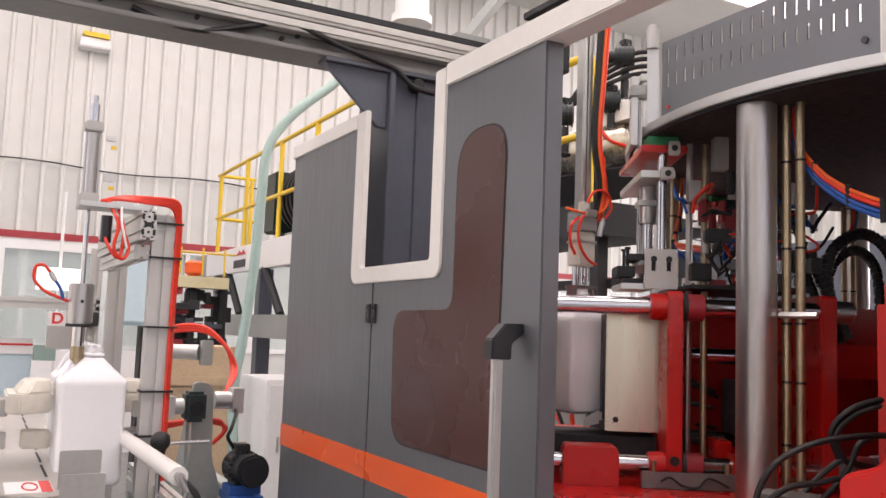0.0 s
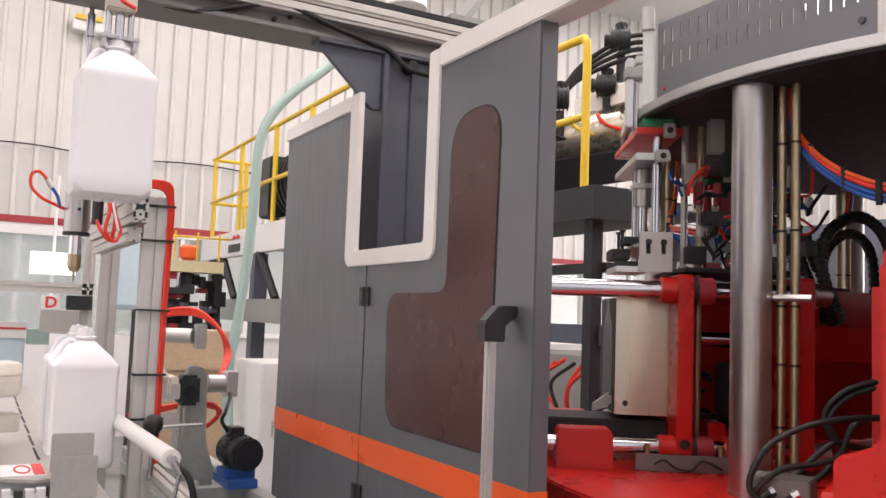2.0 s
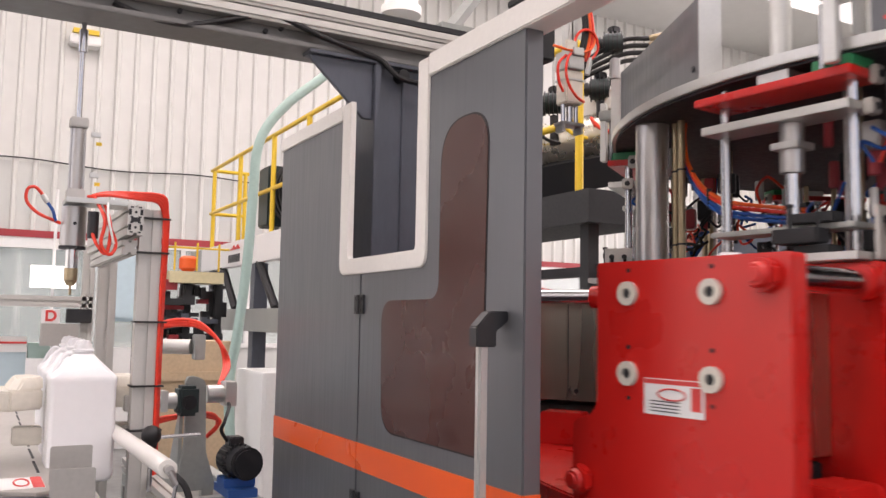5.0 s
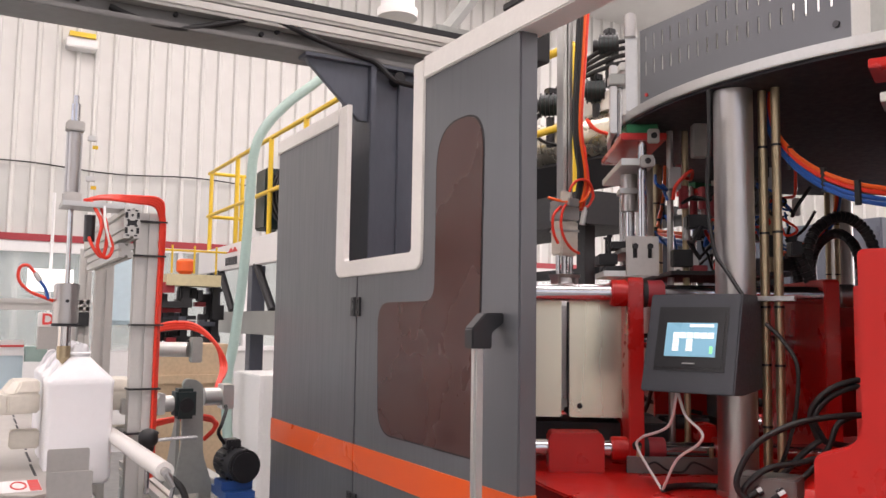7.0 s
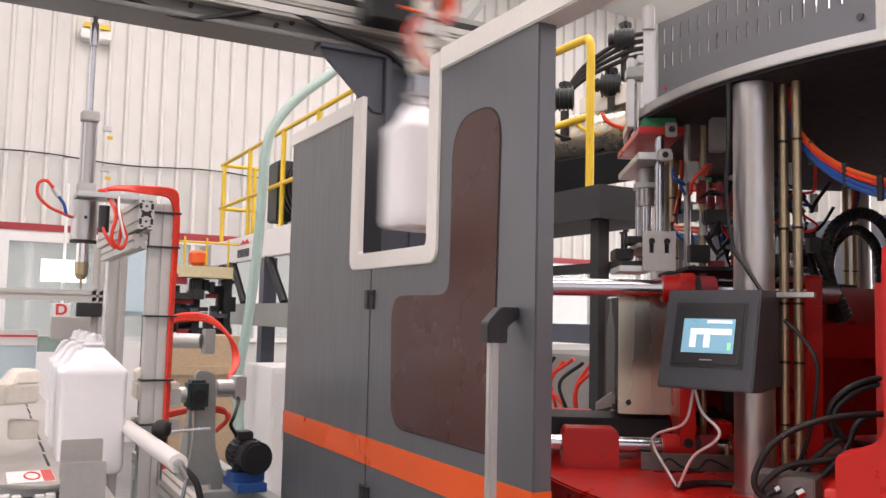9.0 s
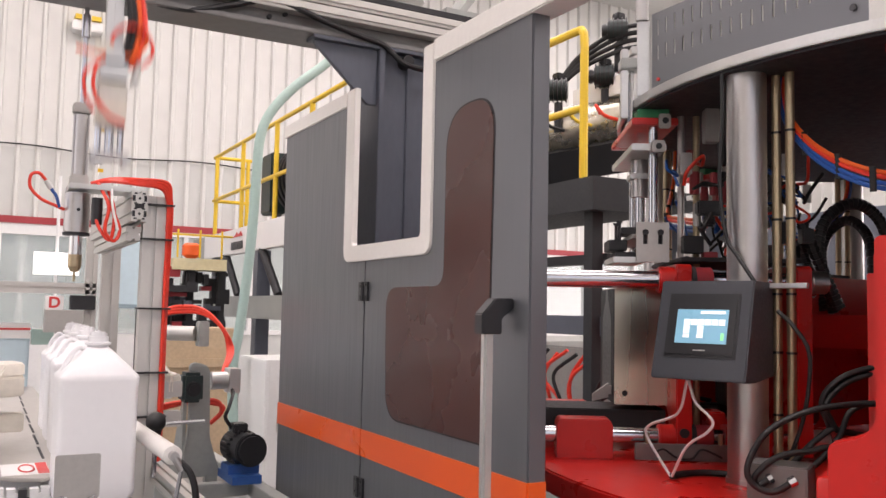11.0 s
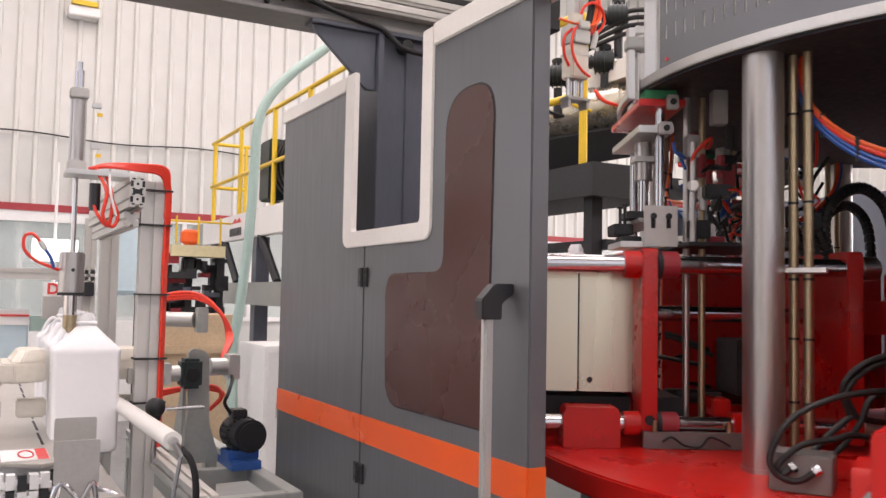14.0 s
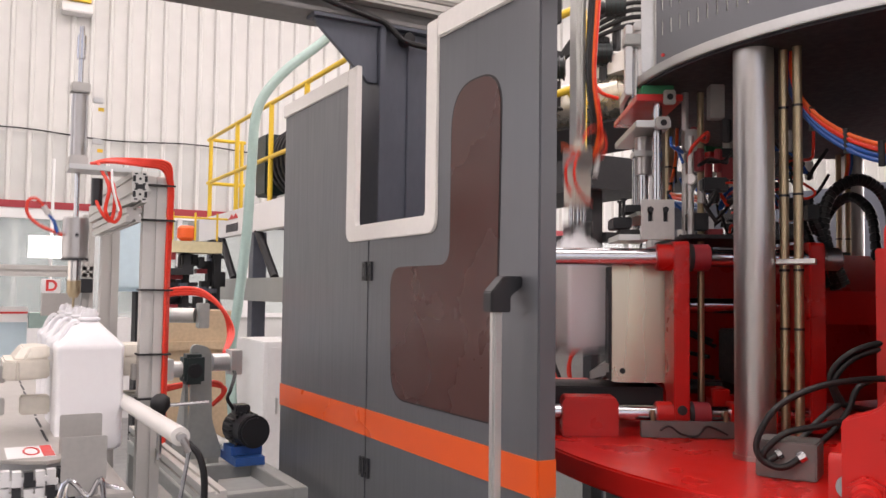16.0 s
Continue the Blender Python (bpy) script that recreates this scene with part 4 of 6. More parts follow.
    # thick black hoses by the trailing side of the platen
    loops = ([(1.386, -0.478, 1.022), (1.41, -0.527, 0.99), (1.42, -0.575, 1.005), (1.42, -0.589, 1.05), (1.40, -0.551, 1.131), (1.36, -0.487, 1.179), (1.30, -0.41, 1.205), (1.20, -0.293, 1.214), (1.05, -0.15, 1.19)],
             [(1.386, -0.535, 1.022), (1.40, -0.568, 1.0), (1.412, -0.571, 1.027), (1.38, -0.522, 1.075), (1.32, -0.45, 1.09), (1.27, -0.403, 1.098), (1.13, -0.3, 1.06)],
             [(1.20, -0.424, 1.139), (1.22, -0.44, 1.205), (1.22, -0.415, 1.255), (1.20, -0.362, 1.293), (1.15, -0.291, 1.303), (1.03, -0.18, 1.25)],
             [(1.20, -0.41, 1.139), (1.22, -0.43, 1.195), (1.21, -0.405, 1.243), (1.19, -0.352, 1.279), (1.14, -0.281, 1.289), (1.02, -0.17, 1.23)],
             [(1.27, -0.54, 1.02), (1.25, -0.512, 1.04), (1.22, -0.466, 1.095), (1.20, -0.418, 1.139), (1.18, -0.404, 1.132), (1.12, -0.35, 1.118), (1.0, -0.26, 1.1)],
             [(1.25, -0.56, 0.957), (1.24, -0.49, 1.01), (1.21, -0.44, 1.06), (1.19, -0.40, 1.12), (1.17, -0.37, 1.19), (1.1, -0.28, 1.22)])
    for k, pts in enumerate(loops):
        bm = B()
        hose(bm, pts, 0.0085, 10)
        part("hydraulic_hose", bm, "rubber", t, "thick black hydraulic hose")
        if k < 2:
            bm = B()
            rod(bm, pts[0], Vector(pts[0]).lerp(Vector(pts[1]), 0.3), 0.014, 8)
            part("hose_end", bm, "chrome", t)
    bm = B()
    span(bm, (1.27, -0.60, 0.956), (1.385, -0.45, 1.052))
    part("manifold", bm, "beam", t, "steel hose manifold", bevel=0.004)
    return t


def control_panel():
    t = thing("control_panel", "dark slate operator panel with lit touch screen", "control panel", at=(CX, CY, 0))
    c = Vector((1.268, 0.726, 1.397))
    m = Matrix.Translation(c) @ pose(0, 0, 0, 0, 0, 55.6)
    bm = B()
    # wedge: deeper at the foot; front faces local +x and leans back
    o = [(0.0, -0.145), (0.09, -0.14), (0.0, 0.14), (-0.19, 0.14), (-0.18, -0.135)]
    extrude_outline(bm, [(p[0], p[1]) for p in o], -0.135, 0.135)
    for v in bm.verts:
        v.co = m @ v.co
    part("housing", bm, "panel_grey", t, bevel=0.004)
    lean = m @ pose(0.0455, 0, 0.0, 0, -17.8, 0)

    def on_face(name, y, z, w, h, d, mat, label=""):
        bm = B()
        box(bm, (d, y, z), (0.003, w, h), lean)
        return part(name, bm, mat, t, label)
    on_face("bezel", 0.0, 0.012, 0.205, 0.190, 0.0, "black_plastic", "black screen bezel")
    on_face("bezel_inner", 0.0, 0.012, 0.188, 0.172, 0.0022, "black_plastic")
    s = on_face("screen", 0.0, 0.008, 0.148, 0.100, 0.0042, "screen", "pale blue lit touch screen")
    on_face("title_bar", 0.03, 0.049, 0.07, 0.008, 0.0058, "screen_white")
    for i in range(6):
        on_face("key", -0.042 + 0.020 * i, 0.020, 0.0175, 0.017, 0.0058, "screen_white")
    for j in range(3):
        on_face("key", -0.002, 0.004 - 0.0125 * j, 0.0175, 0.0105, 0.0058, "screen_white")
        on_face("key", -0.042, 0.004 - 0.0125 * j, 0.0175, 0.0105, 0.0058, "screen_white")
    on_face("key", 0.062, -0.022, 0.008, 0.02, 0.0058, "screen_green")
    on_face("print_bar", 0.0, -0.062, 0.035, 0.003, 0.0045, "alu")
    for pts in ([(1.322, 0.709, 1.25), (1.34, 0.674, 1.152), (1.395, 0.545, 1.10), (1.40, 0.53, 1.06), (1.355, 0.643, 0.965)],
                [(1.319, 0.714, 1.25), (1.305, 0.74, 1.19), (1.273, 0.793, 1.148), (1.282, 0.779, 1.113), (1.323, 0.707, 1.06), (1.352, 0.649, 0.965)]):
        bm = B()
        hose(bm, pts, 0.0042)
        part("lead", bm, "white", t, "thin white lead")
    for pts, r in (([(1.084, 0.771, 1.454), (1.054, 0.812, 1.41), (1.027, 0.845, 1.343), (1.029, 0.843, 1.239), (1.046, 0.822, 1.125), (1.074, 0.785, 1.04), (1.14, 0.70, 0.965)], 0.006),
                   ([(1.212, 0.681, 2.157), (1.212, 0.681, 2.01), (1.217, 0.672, 1.832), (1.205, 0.693, 1.671), (1.182, 0.731, 1.608), (1.150, 0.785, 1.53)], 0.006),
                   ([(1.352, 0.649, 0.966), (1.30, 0.60, 0.966), (1.22, 0.58, 0.966), (1.12, 0.62, 0.966)], 0.010)):
        bm = B()
        hose(bm, pts, r)
        part("lead", bm, "rubber", t, "black cable of the panel")
    MACHINE.append((t, 0))
    return t


# ---- take-off line ----
def profile_bar(bm, a, b, w, h, up=(0, 0, 1)):
    """A slotted aluminium profile from a to b, w wide and h high."""
    a, b = Vector(a), Vector(b)
    d = (b - a).normalized()
    u = Vector(up)
    s = d.cross(u).normalized()
    u = s.cross(d)
    def pt(x, y):
        return s * x + u * y
    o = []
    g, dp = min(w, h) * 0.11, min(w, h) * 0.16
    cells_u = max(1, round(h / w))
    cells_s = max(1, round(w / h))
    ws, hs = w / 2, h / 2
    def edge(p, q, cells, inward):
        out = []
        for c in range(cells):
            m = p.lerp(q, (c + 0.5) / cells)
            e = (q - p).normalized()
            out += [m - e * g, m - e * g + inward * dp, m + e * g + inward * dp, m + e * g]
        return [p] + out
    c1, c2, c3, c4 = Vector((-ws, -hs, 0)), Vector((ws, -hs, 0)), Vector((ws, hs, 0)), Vector((-ws, hs, 0))
    o = edge(c1, c2, cells_s, Vector((0, 1, 0))) + edge(c2, c3, cells_u, Vector((-1, 0, 0))) + edge(c3, c4, cells_s, Vector((0, -1, 0))) + edge(c4, c1, cells_u, Vector((1, 0, 0)))
    va = [bm.verts.new(a + pt(p.x, p.y)) for p in o]
    vb = [bm.verts.new(b + pt(p.x, p.y)) for p in o]
    bm.faces.new(va[::-1])
    bm.faces.new(vb)
    for i in range(len(o)):
        j = (i + 1) % len(o)
        bm.faces.new((va[i], va[j], vb[j], vb[i]))
    bmesh.ops.recalc_face_normals(bm, faces=bm.faces)
    return bm


def test_station():
    t = thing("test_frame", "slotted aluminium profile frame with red air hoses", "machine frame")
    for name, a, b, w, h, up in (("post", (-2.10, 0.612, 0.0), (-2.10, 0.612, 1.815), 0.075, 0.05, (1, 0, 0)),
                                 ("crossbar", (-2.0, 0.548, 1.768), (-3.1, 0.548, 1.768), 0.052, 0.104, (0, 0, 1)),
                                 ("post", (-3.0, 0.60, 0.0), (-3.0, 0.60, 1.71), 0.075, 0.05, (1, 0, 0)),
                                 ("crossbar", (-2.08, 0.545, 1.68), (-2.95, 0.545, 1.675), 0.05, 0.05, (0, 0, 1)),
                                 ("base_rail", (-1.35, 0.66, 0.86), (-2.6, 0.66, 0.86), 0.05, 0.05, (0, 0, 1))):
        bm = B()
        profile_bar(bm, a, b, w, h, up)
        part(name, bm, "profile", t)
    # dark plates on the crossbar end paint the shade of its hollows
    bm = B()
    for dz in (-0.026, 0.026):
        for dy in (-1, 1):
            box(bm, (-1.9995, 0.548 + dy * 0.0185, 1.768 + dz), (0.003, 0.009, 0.020))
            for q in (-1, 1):
                box(bm, (-1.9995, 0.548 + dy * 0.013, 1.768 + dz + q * 0.0165), (0.003, 0.010, 0.005), None)
        rod(bm, (-2.001, 0.548, 1.768 + dz), (-1.998, 0.548, 1.768 + dz), 0.0045, 10)
    box(bm, (-1.9995, 0.548, 1.768), (0.0032, 0.03, 0.016))
    part("end_openings", bm, "dark", t, "dark plates for the shaded hollows of the profile end")
    for z in (1.66, 1.42, 1.2, 1.05, 1.78):
        bm = B()
        span(bm, (-2.13, 0.568, z), (-2.055, 0.676, z + 0.006))
        part("cable_tie", bm, "rubber", t)
    for k in range(4):
        bm = B()
        d = 0.007 * k
        hose(bm, [(-2.06 - d, 0.40, 1.84), (-2.05 - d, 0.46, 1.85 + d * 0.5), (-2.04, 0.56, 1.845 + d * 0.9), (-2.05, 0.625 + d, 1.84 + d), (-2.062, 0.650 + d * 0.6, 1.805), (-2.066, 0.655 + d * 0.6, 1.74), (-2.066 - d, 0.654 + d * 0.6, 1.5), (-2.066 - d, 0.653 + d * 0.6, 1.2), (-2.066 - d, 0.653 + d * 0.6, 0.9)], 0.0062)
        part("air_hose", bm, "red_hose", t, "bright red air hose")
    for k, pts in enumerate(([(-2.05, 0.42, 1.84), (-2.0, 0.45, 1.76), (-1.99, 0.44, 1.68), (-2.0, 0.47, 1.645), (-2.02, 0.49, 1.69), (-2.05, 0.45, 1.79)],
                             [(-2.05, 0.45, 1.83), (-2.01, 0.47, 1.742), (-2.0, 0.46, 1.65), (-2.02, 0.43, 1.68), (-2.05, 0.41, 1.74)])):
        bm = B()
        hose(bm, pts, 0.006)
        part("air_hose", bm, "red_hose", t)
    bm = B()
    hose(bm, [(-2.02, 0.46, 1.82), (-1.985, 0.46, 1.76), (-1.985, 0.48, 1.68)], 0.004)
    part("lead", bm, "white", t)
    # fixed air cylinder on its bracket plate
    c = tagged(new("air_cylinder"), "slim steel air cylinder with sensors")
    c.parent = t
    bm = B()
    span(bm, (-2.16, 0.330, 1.815), (-2.02, 0.55, 1.832))
    part("bracket_plate", bm, "alu", c, bevel=0.002)
    bm = B()
    rod(bm, (-2.12, 0.366, 1.87), (-2.12, 0.366, 2.08), 0.02, 18)
    for s in (-1, 1):
        rod(bm, (-2.12, 0.366 + s * 0.022, 1.87), (-2.12, 0.366 + s * 0.022, 2.08), 0.004, 6)
    part("barrel", bm, "steel", c)
    for z in (1.853, 2.10):
        bm = B()
        box(bm, (-2.12, 0.366, z), (0.06, 0.058, 0.034))
        part("end_cap", bm, "plate", c, bevel=0.004)
    for z in (1.92, 2.06):
        bm = B()
        box(bm, (-2.09, 0.42, z), (0.02, 0.03, 0.018))
        part("sensor", bm, "alu", c, bevel=0.002)
        bm = B()
        box(bm, (-2.09, 0.43, z - 0.03), (0.004, 0.018, 0.012))
        part("tag", bm, "yellow", c)
    bm = B()
    rod(bm, (-2.05, 0.42, 1.70), (-2.05, 0.42, 1.79), 0.018, 14)
    part("silencer", bm, "black_plastic", c)
    # head that dips into the neck
    h = thing("leak_test_head", "steel leak-test head on a thin rod", "test head")
    bm = B()
    rod(bm, (0, 0, 0.145), (0, 0, 0.28), 0.041, 28)
    part("drum", bm, "steel", h, bevel=0.004)
    bm = B()
    rod(bm, (0, 0, 0.135), (0, 0, 0.145), 0.043, 28)
    part("flange", bm, "dark", h)
    bm = B()
    rod(bm, (0, 0, 0.07), (0, 0, 0.135), 0.021, 20)
    part("nozzle", bm, "chrome", h)
    bm = B()
    rod(bm, (0, 0, 0.03), (0, 0, 0.07), 0.022, 20)
    rod(bm, (0, 0, 0.012), (0, 0, 0.03), 0.012, 20, 0.022)
    rod(bm, (0, 0, -0.02), (0, 0, 0.012), 0.004, 8)
    part("nozzle_tip", bm, "brass", h, "stained nozzle tip")
    bm = B()
    rod(bm, (0, 0, 0.28), (0, 0, 0.93), 0.0085, 12)
    rod(bm, (0, 0, 0.82), (0, 0, 0.90), 0.015, 12)
    part("rod", bm, "chrome", h)
    bm = B()
    hose(bm, [(0.01, -0.042, 0.22), (0.02, -0.07, 0.23), (0.02, -0.115, 0.25), (0.02, -0.148, 0.285), (0.02, -0.148, 0.325), (0.02, -0.125, 0.335), (0.02, -0.10, 0.31)], 0.0055)
    part("hose", bm, "red_hose", h, "red looped air hose")
    bm = B()
    hose(bm, [(0.02, -0.085, 0.285), (0.02, -0.068, 0.26), (0.02, -0.058, 0.225)], 0.0055)
    part("hose", bm, "blue_hose", h, "short blue air hose")
    bm = B()
    rod(bm, (0.02, -0.102, 0.312), (0.02, -0.085, 0.285), 0.009, 10)
    part("fitting", bm, "alu", h)
    bm = B()
    rod(bm, (0.042, 0.0, 0.22), (0.0425, 0.0, 0.22), 0.006, 10)
    part("bolt", bm, "dark", h)
    return h


def jaw(side):
    """A clamping jaw that closes on the canister from one side (+1 or -1 along y)."""
    t = thing("clamp_jaw", "worn cream plastic clamping jaw on steel bars", "clamp", group="jaws of the test station")
    bm = B()
    o = [(-0.02, 0), (0.10, 0), (0.16, side * -0.10), (0.13, side * -0.14), (-0.12, side * -0.14), (-0.15, side * -0.05)]
    extrude_outline(bm, [(p[0], p[1]) for p in o], 0.21, 0.275, "z")
    part("upper_jaw", bm, "cream", t, bevel=0.006)
    bm = B()
    extrude_outline(bm, [(p[0] * 0.9, p[1] * 0.8) for p in o], 0.275, 0.315, "z")
    for v in bm.verts:
        if v.co.z > 0.3:
            v.co.x, v.co.y = v.co.x * 0.8, v.co.y * 0.75
    part("jaw_cap", bm, "cream", t, bevel=0.005)
    for z in (0.225, 0.12):
        bm = B()
        box(bm, (0.06 if side > 0 else 0.13, -side * (0.25 if side > 0 else 0.085), z), (0.05, 0.24 if side > 0 else 0.11, 0.055))
        part("bar", bm, "plate", t, bevel=0.003)
        bm = B()
        rod(bm, (0.08 if side > 0 else 0.15, -side * (0.17 if side > 0 else 0.06), z), (0.09 if side > 0 else 0.16, -side * (0.17 if side > 0 else 0.06), z), 0.011, 8)
        part("bolt", bm, "dark", t)
    bm = B()
    box(bm, (0.05, -side * 0.04, 0.12), (0.07, 0.09, 0.06))
    part("lower_jaw", bm, "cream", t, bevel=0.005)
    return t


def line_things():
    # guide rail that the canisters slide on
    t = thing("canister_slide", "narrow steel slide under the row of canisters", "slide")
    bm = B()
    span(bm, (-5.2, 0.345, 0.865), (-1.42, 0.455, 0.889))
    part("runner", bm, "plate", t, bevel=0.003)
    for x in (-1.7, -2.6, -3.6, -4.8):
        bm = B()
        span(bm, (x - 0.02, 0.375, 0), (x + 0.02, 0.425, 0.864))
        part("leg", bm, "dark", t)
    # two guide plates
    for x, y0, y1, z0, z1 in ((-1.415, 0.275, 0.385, 0.93, 1.045), (-1.735, 0.300, 0.415, 0.93, 1.06)):
        g = thing("guide_plate", "bent stainless guide plate", "guide plate", group="guide plates at the infeed")
        bm = B()
        extrude_outline(bm, rounded([(y0, z0), (y1, z0), (y1, z1), (y0, z1)], [0.01, 0.01, 0.008, 0.008]), x, x + 0.003, "x")
        part("sheet", bm, "plate", g)
        bm = B()
        span(bm, (x - 0.02, y0 + 0.02, 0.895), (x + 0.003, y1 - 0.02, 0.931))
        part("flange", bm, "plate", g)
    # chain conveyor beside it
    c = thing("chain_conveyor", "small stainless conveyor with white plastic chain links", "conveyor")
    bm = B()
    o = [(-5.0, 0.14), (-1.70, 0.14), (-1.66, 0.20), (-1.63, 0.26), (-1.65, 0.31), (-1.74, 0.338), (-1.90, 0.345), (-5.0, 0.345)]
    extrude_outline(bm, o, 0.94, 0.95, "z")
    part("cover_plate", bm, "plate", c, "worn stainless cover plate", bevel=0.002)
    bm = B()
    for k in range(9):
        span(bm, (-4.6 + 0.3 * k, 0.285 + 0.004 * (8 - k), 0.9502), (-4.36 + 0.3 * k, 0.293 + 0.004 * (8 - k), 0.9512))
    part("slot", bm, "dark", c)
    bm = B()
    span(bm, (-5.0, 0.0, 0.86), (-1.75, 0.225, 0.93))
    part("side_frame", bm, "plate", c, bevel=0.003)
    for k in range(9):
        a = k / 8
        y = 0.13 + 0.225 * a
        x = -1.70 + 0.10 * math.sin(math.pi * (0.15 + 0.8 * a))
        for j, z in enumerate((0.905, 0.86, 0.815)):
            bm = B()
            span(bm, (x - 0.02, y - 0.011, z - 0.014), (x + 0.012, y + 0.011, z + 0.026))
            box(bm, (x + 0.006, y + 0.013, z - 0.006 * (1 if (k + j) % 2 else -1)), (0.014, 0.010, 0.016))
            part("chain_link", bm, "white" if (k + j) % 3 else "black_plastic", c)
    bm = B()
    span(bm, (-1.74, 0.12, 0.78), (-1.71, 0.36, 0.938))
    part("chain_backing", bm, "white", c)
    for x in (-1.95, -4.6):
        for y in (0.05, 0.3):
            bm = B()
            span(bm, (x - 0.02, y - 0.02, 0), (x + 0.02, y + 0.02, 0.859))
            part("leg", bm, "plate", c)
    lb = part("warning_label", box(B(), (-1.79, 0.228, 0.9512), (0.19, 0.125, 0.001)), "white", c, "white label with red signs")
    bm = B()
    box(bm, (-1.79, 0.274, 0.9522), (0.18, 0.03, 0.0006))
    hose(bm, [(-1.79 + 0.06 * math.cos(q), 0.232 + 0.020 * math.sin(q), 0.9522) for q in np.linspace(0, 6.283, 17)], 0.003, 5, 0)
    finish("red_print", bm, "red_ink", lb)
    # wire stand
    w = thing("wire_stand", "bent bright wire stand", "stand")
    for pts in ([(-1.5, 0.30, 0), (-1.5, 0.30, 0.88), (-1.5, 0.40, 0.895), (-1.42, 0.47, 0.84), (-1.38, 0.50, 0.6), (-1.38, 0.50, 0)],
                [(-1.42, 0.26, 0), (-1.42, 0.27, 0.86), (-1.40, 0.34, 0.895), (-1.40, 0.38, 0.86), (-1.40, 0.39, 0)]):
        bm = B()
        hose(bm, pts, 0.007)
        part("wire", bm, "chrome", w)
    # white guide tube with its bracket, hand knob
    g = thing("guide_tube", "white plastic guide tube along the line", "guide rail")
    bm = B()
    rod(bm, (-2.75, 0.535, 1.035), (-1.25, 0.535, 1.055), 0.024, 20)
    part("tube", bm, "white_trim", g)
    bm = B()
    rod(bm, (-1.25, 0.535, 1.055), (-1.225, 0.535, 1.055), 0.012, 12)
    rod(bm, (-1.232, 0.535, 1.055), (-1.232, 0.555, 1.02), 0.010, 10)
    part("end_joint", bm, "steel", g, "small steel rod joint")
    bm = B()
    rod(bm, (-1.232, 0.555, 1.03), (-1.30, 0.545, 0.86), 0.0055, 8)
    rod(bm, (-1.30, 0.545, 0.0), (-1.30, 0.545, 0.86), 0.010, 8)
    part("stay", bm, "chrome", g)
    bm = B()
    hose(bm, [(-1.235, 0.55, 1.04), (-1.22, 0.575, 1.01), (-1.22, 0.59, 0.95), (-1.24, 0.595, 0.85), (-1.26, 0.60, 0.7)], 0.009)
    part("cable", bm, "rubber", g)
    k = tagged(new("hand_knob"), "round black hand knob on a steel rod")
    k.parent = g
    bm = B()
    ball(bm, (-1.86, 0.605, 1.062), 0.032, 16)
    rod(bm, (-1.86, 0.60, 1.0), (-1.86, 0.605, 1.04), 0.02, 12)
    part("grip", bm, "rubber", k)
    bm = B()
    rod(bm, (-1.86, 0.63, 1.055), (-1.86, 0.76, 1.058), 0.006, 8)
    part("shaft", bm, "chrome", k)
    rod_h = B()
    rod(rod_h, (-1.86, 0.605, 0.886), (-1.86, 0.605, 1.0), 0.008, 8)
    part("stem", rod_h, "chrome", k)
    # base frame, gear motor bracket, motor
    f = thing("base_frame", "grey-green welded channel base frame", "frame")
    for a, b in (((-3.5, 0.78, 0.62), (-2.15, 0.84, 0.68)), ((-3.5, 1.16, 0.62), (-2.15, 1.22, 0.68)), ((-2.21, 0.84, 0.62), (-2.15, 1.16, 0.68)), ((-2.75, 0.84, 0.62), (-2.69, 1.16, 0.68)), ((-3.5, 0.84, 0.62), (-3.44, 1.16, 0.68)),
                 ((-2.22, 0.78, 0), (-2.16, 0.84, 0.62)), ((-2.22, 1.16, 0), (-2.16, 1.22, 0.62)), ((-3.5, 0.78, 0), (-3.44, 0.84, 0.62)), ((-3.5, 1.16, 0), (-3.44, 1.22, 0.62))):
        bm = B()
        span(bm, a, b)
        part("channel", bm, "bracket", f, bevel=0.003)
    g = thing("gear_drive", "dark gearbox on a tapered grey-green bracket", "gearbox", at=(-0.33, 0.075, 0.0))
    bm = B()
    extrude_outline(bm, rounded([(0.83, 0.681), (1.01, 0.681), (0.955, 0.85), (0.945, 1.17), (0.855, 1.19), (0.86, 0.9)], [0, 0, 0.03, 0.04, 0.04, 0.03]), -2.56, -2.53, "x")
    part("bracket", bm, "bracket", g, "tapered grey-green bracket", bevel=0.003)
    bm = B()
    extrude_outline(bm, [(-2.56, 0.681), (-2.80, 0.681), (-2.60, 1.0), (-2.56, 1.05)], 0.84, 0.855, "y")
    part("rib", bm, "bracket", g)
    bm = B()
    box(bm, (-2.50, 0.855, 1.08), (0.10, 0.09, 0.13))
    part("gearbox", bm, "green_black", g, "dark green gearbox", bevel=0.014)
    bm = B()
    rod(bm, (-2.455, 0.855, 1.075), (-2.44, 0.855, 1.075), 0.032, 24)
    rod(bm, (-2.44, 0.855, 1.075), (-2.435, 0.855, 1.075), 0.022, 20)
    part("cover", bm, "dark", g, bevel=0.003)
    bm = B()
    rod(bm, (-2.50, 0.72, 1.08), (-2.50, 0.81, 1.08), 0.035, 16)
    box(bm, (-2.50, 0.755, 1.08), (0.07, 0.03, 0.09))
    part("input_flange", bm, "alu", g, bevel=0.003)
    bm = B()
    rod(bm, (-2.56, 0.955, 1.1), (-2.56, 1.03, 1.1), 0.04, 20)
    box(bm, (-2.56, 1.055, 1.1), (0.10, 0.05, 0.11))
    part("output_shaft", bm, "alu", g, bevel=0.003)
    m = thing("electric_motor", "black finned electric motor on the base frame", "motor", at=(-0.34 - 2.40 * 0.2, 0.055 + 1.083 * 0.2, 0.233))
    m.scale = (0.8, 0.8, 0.8)
    bm = B()
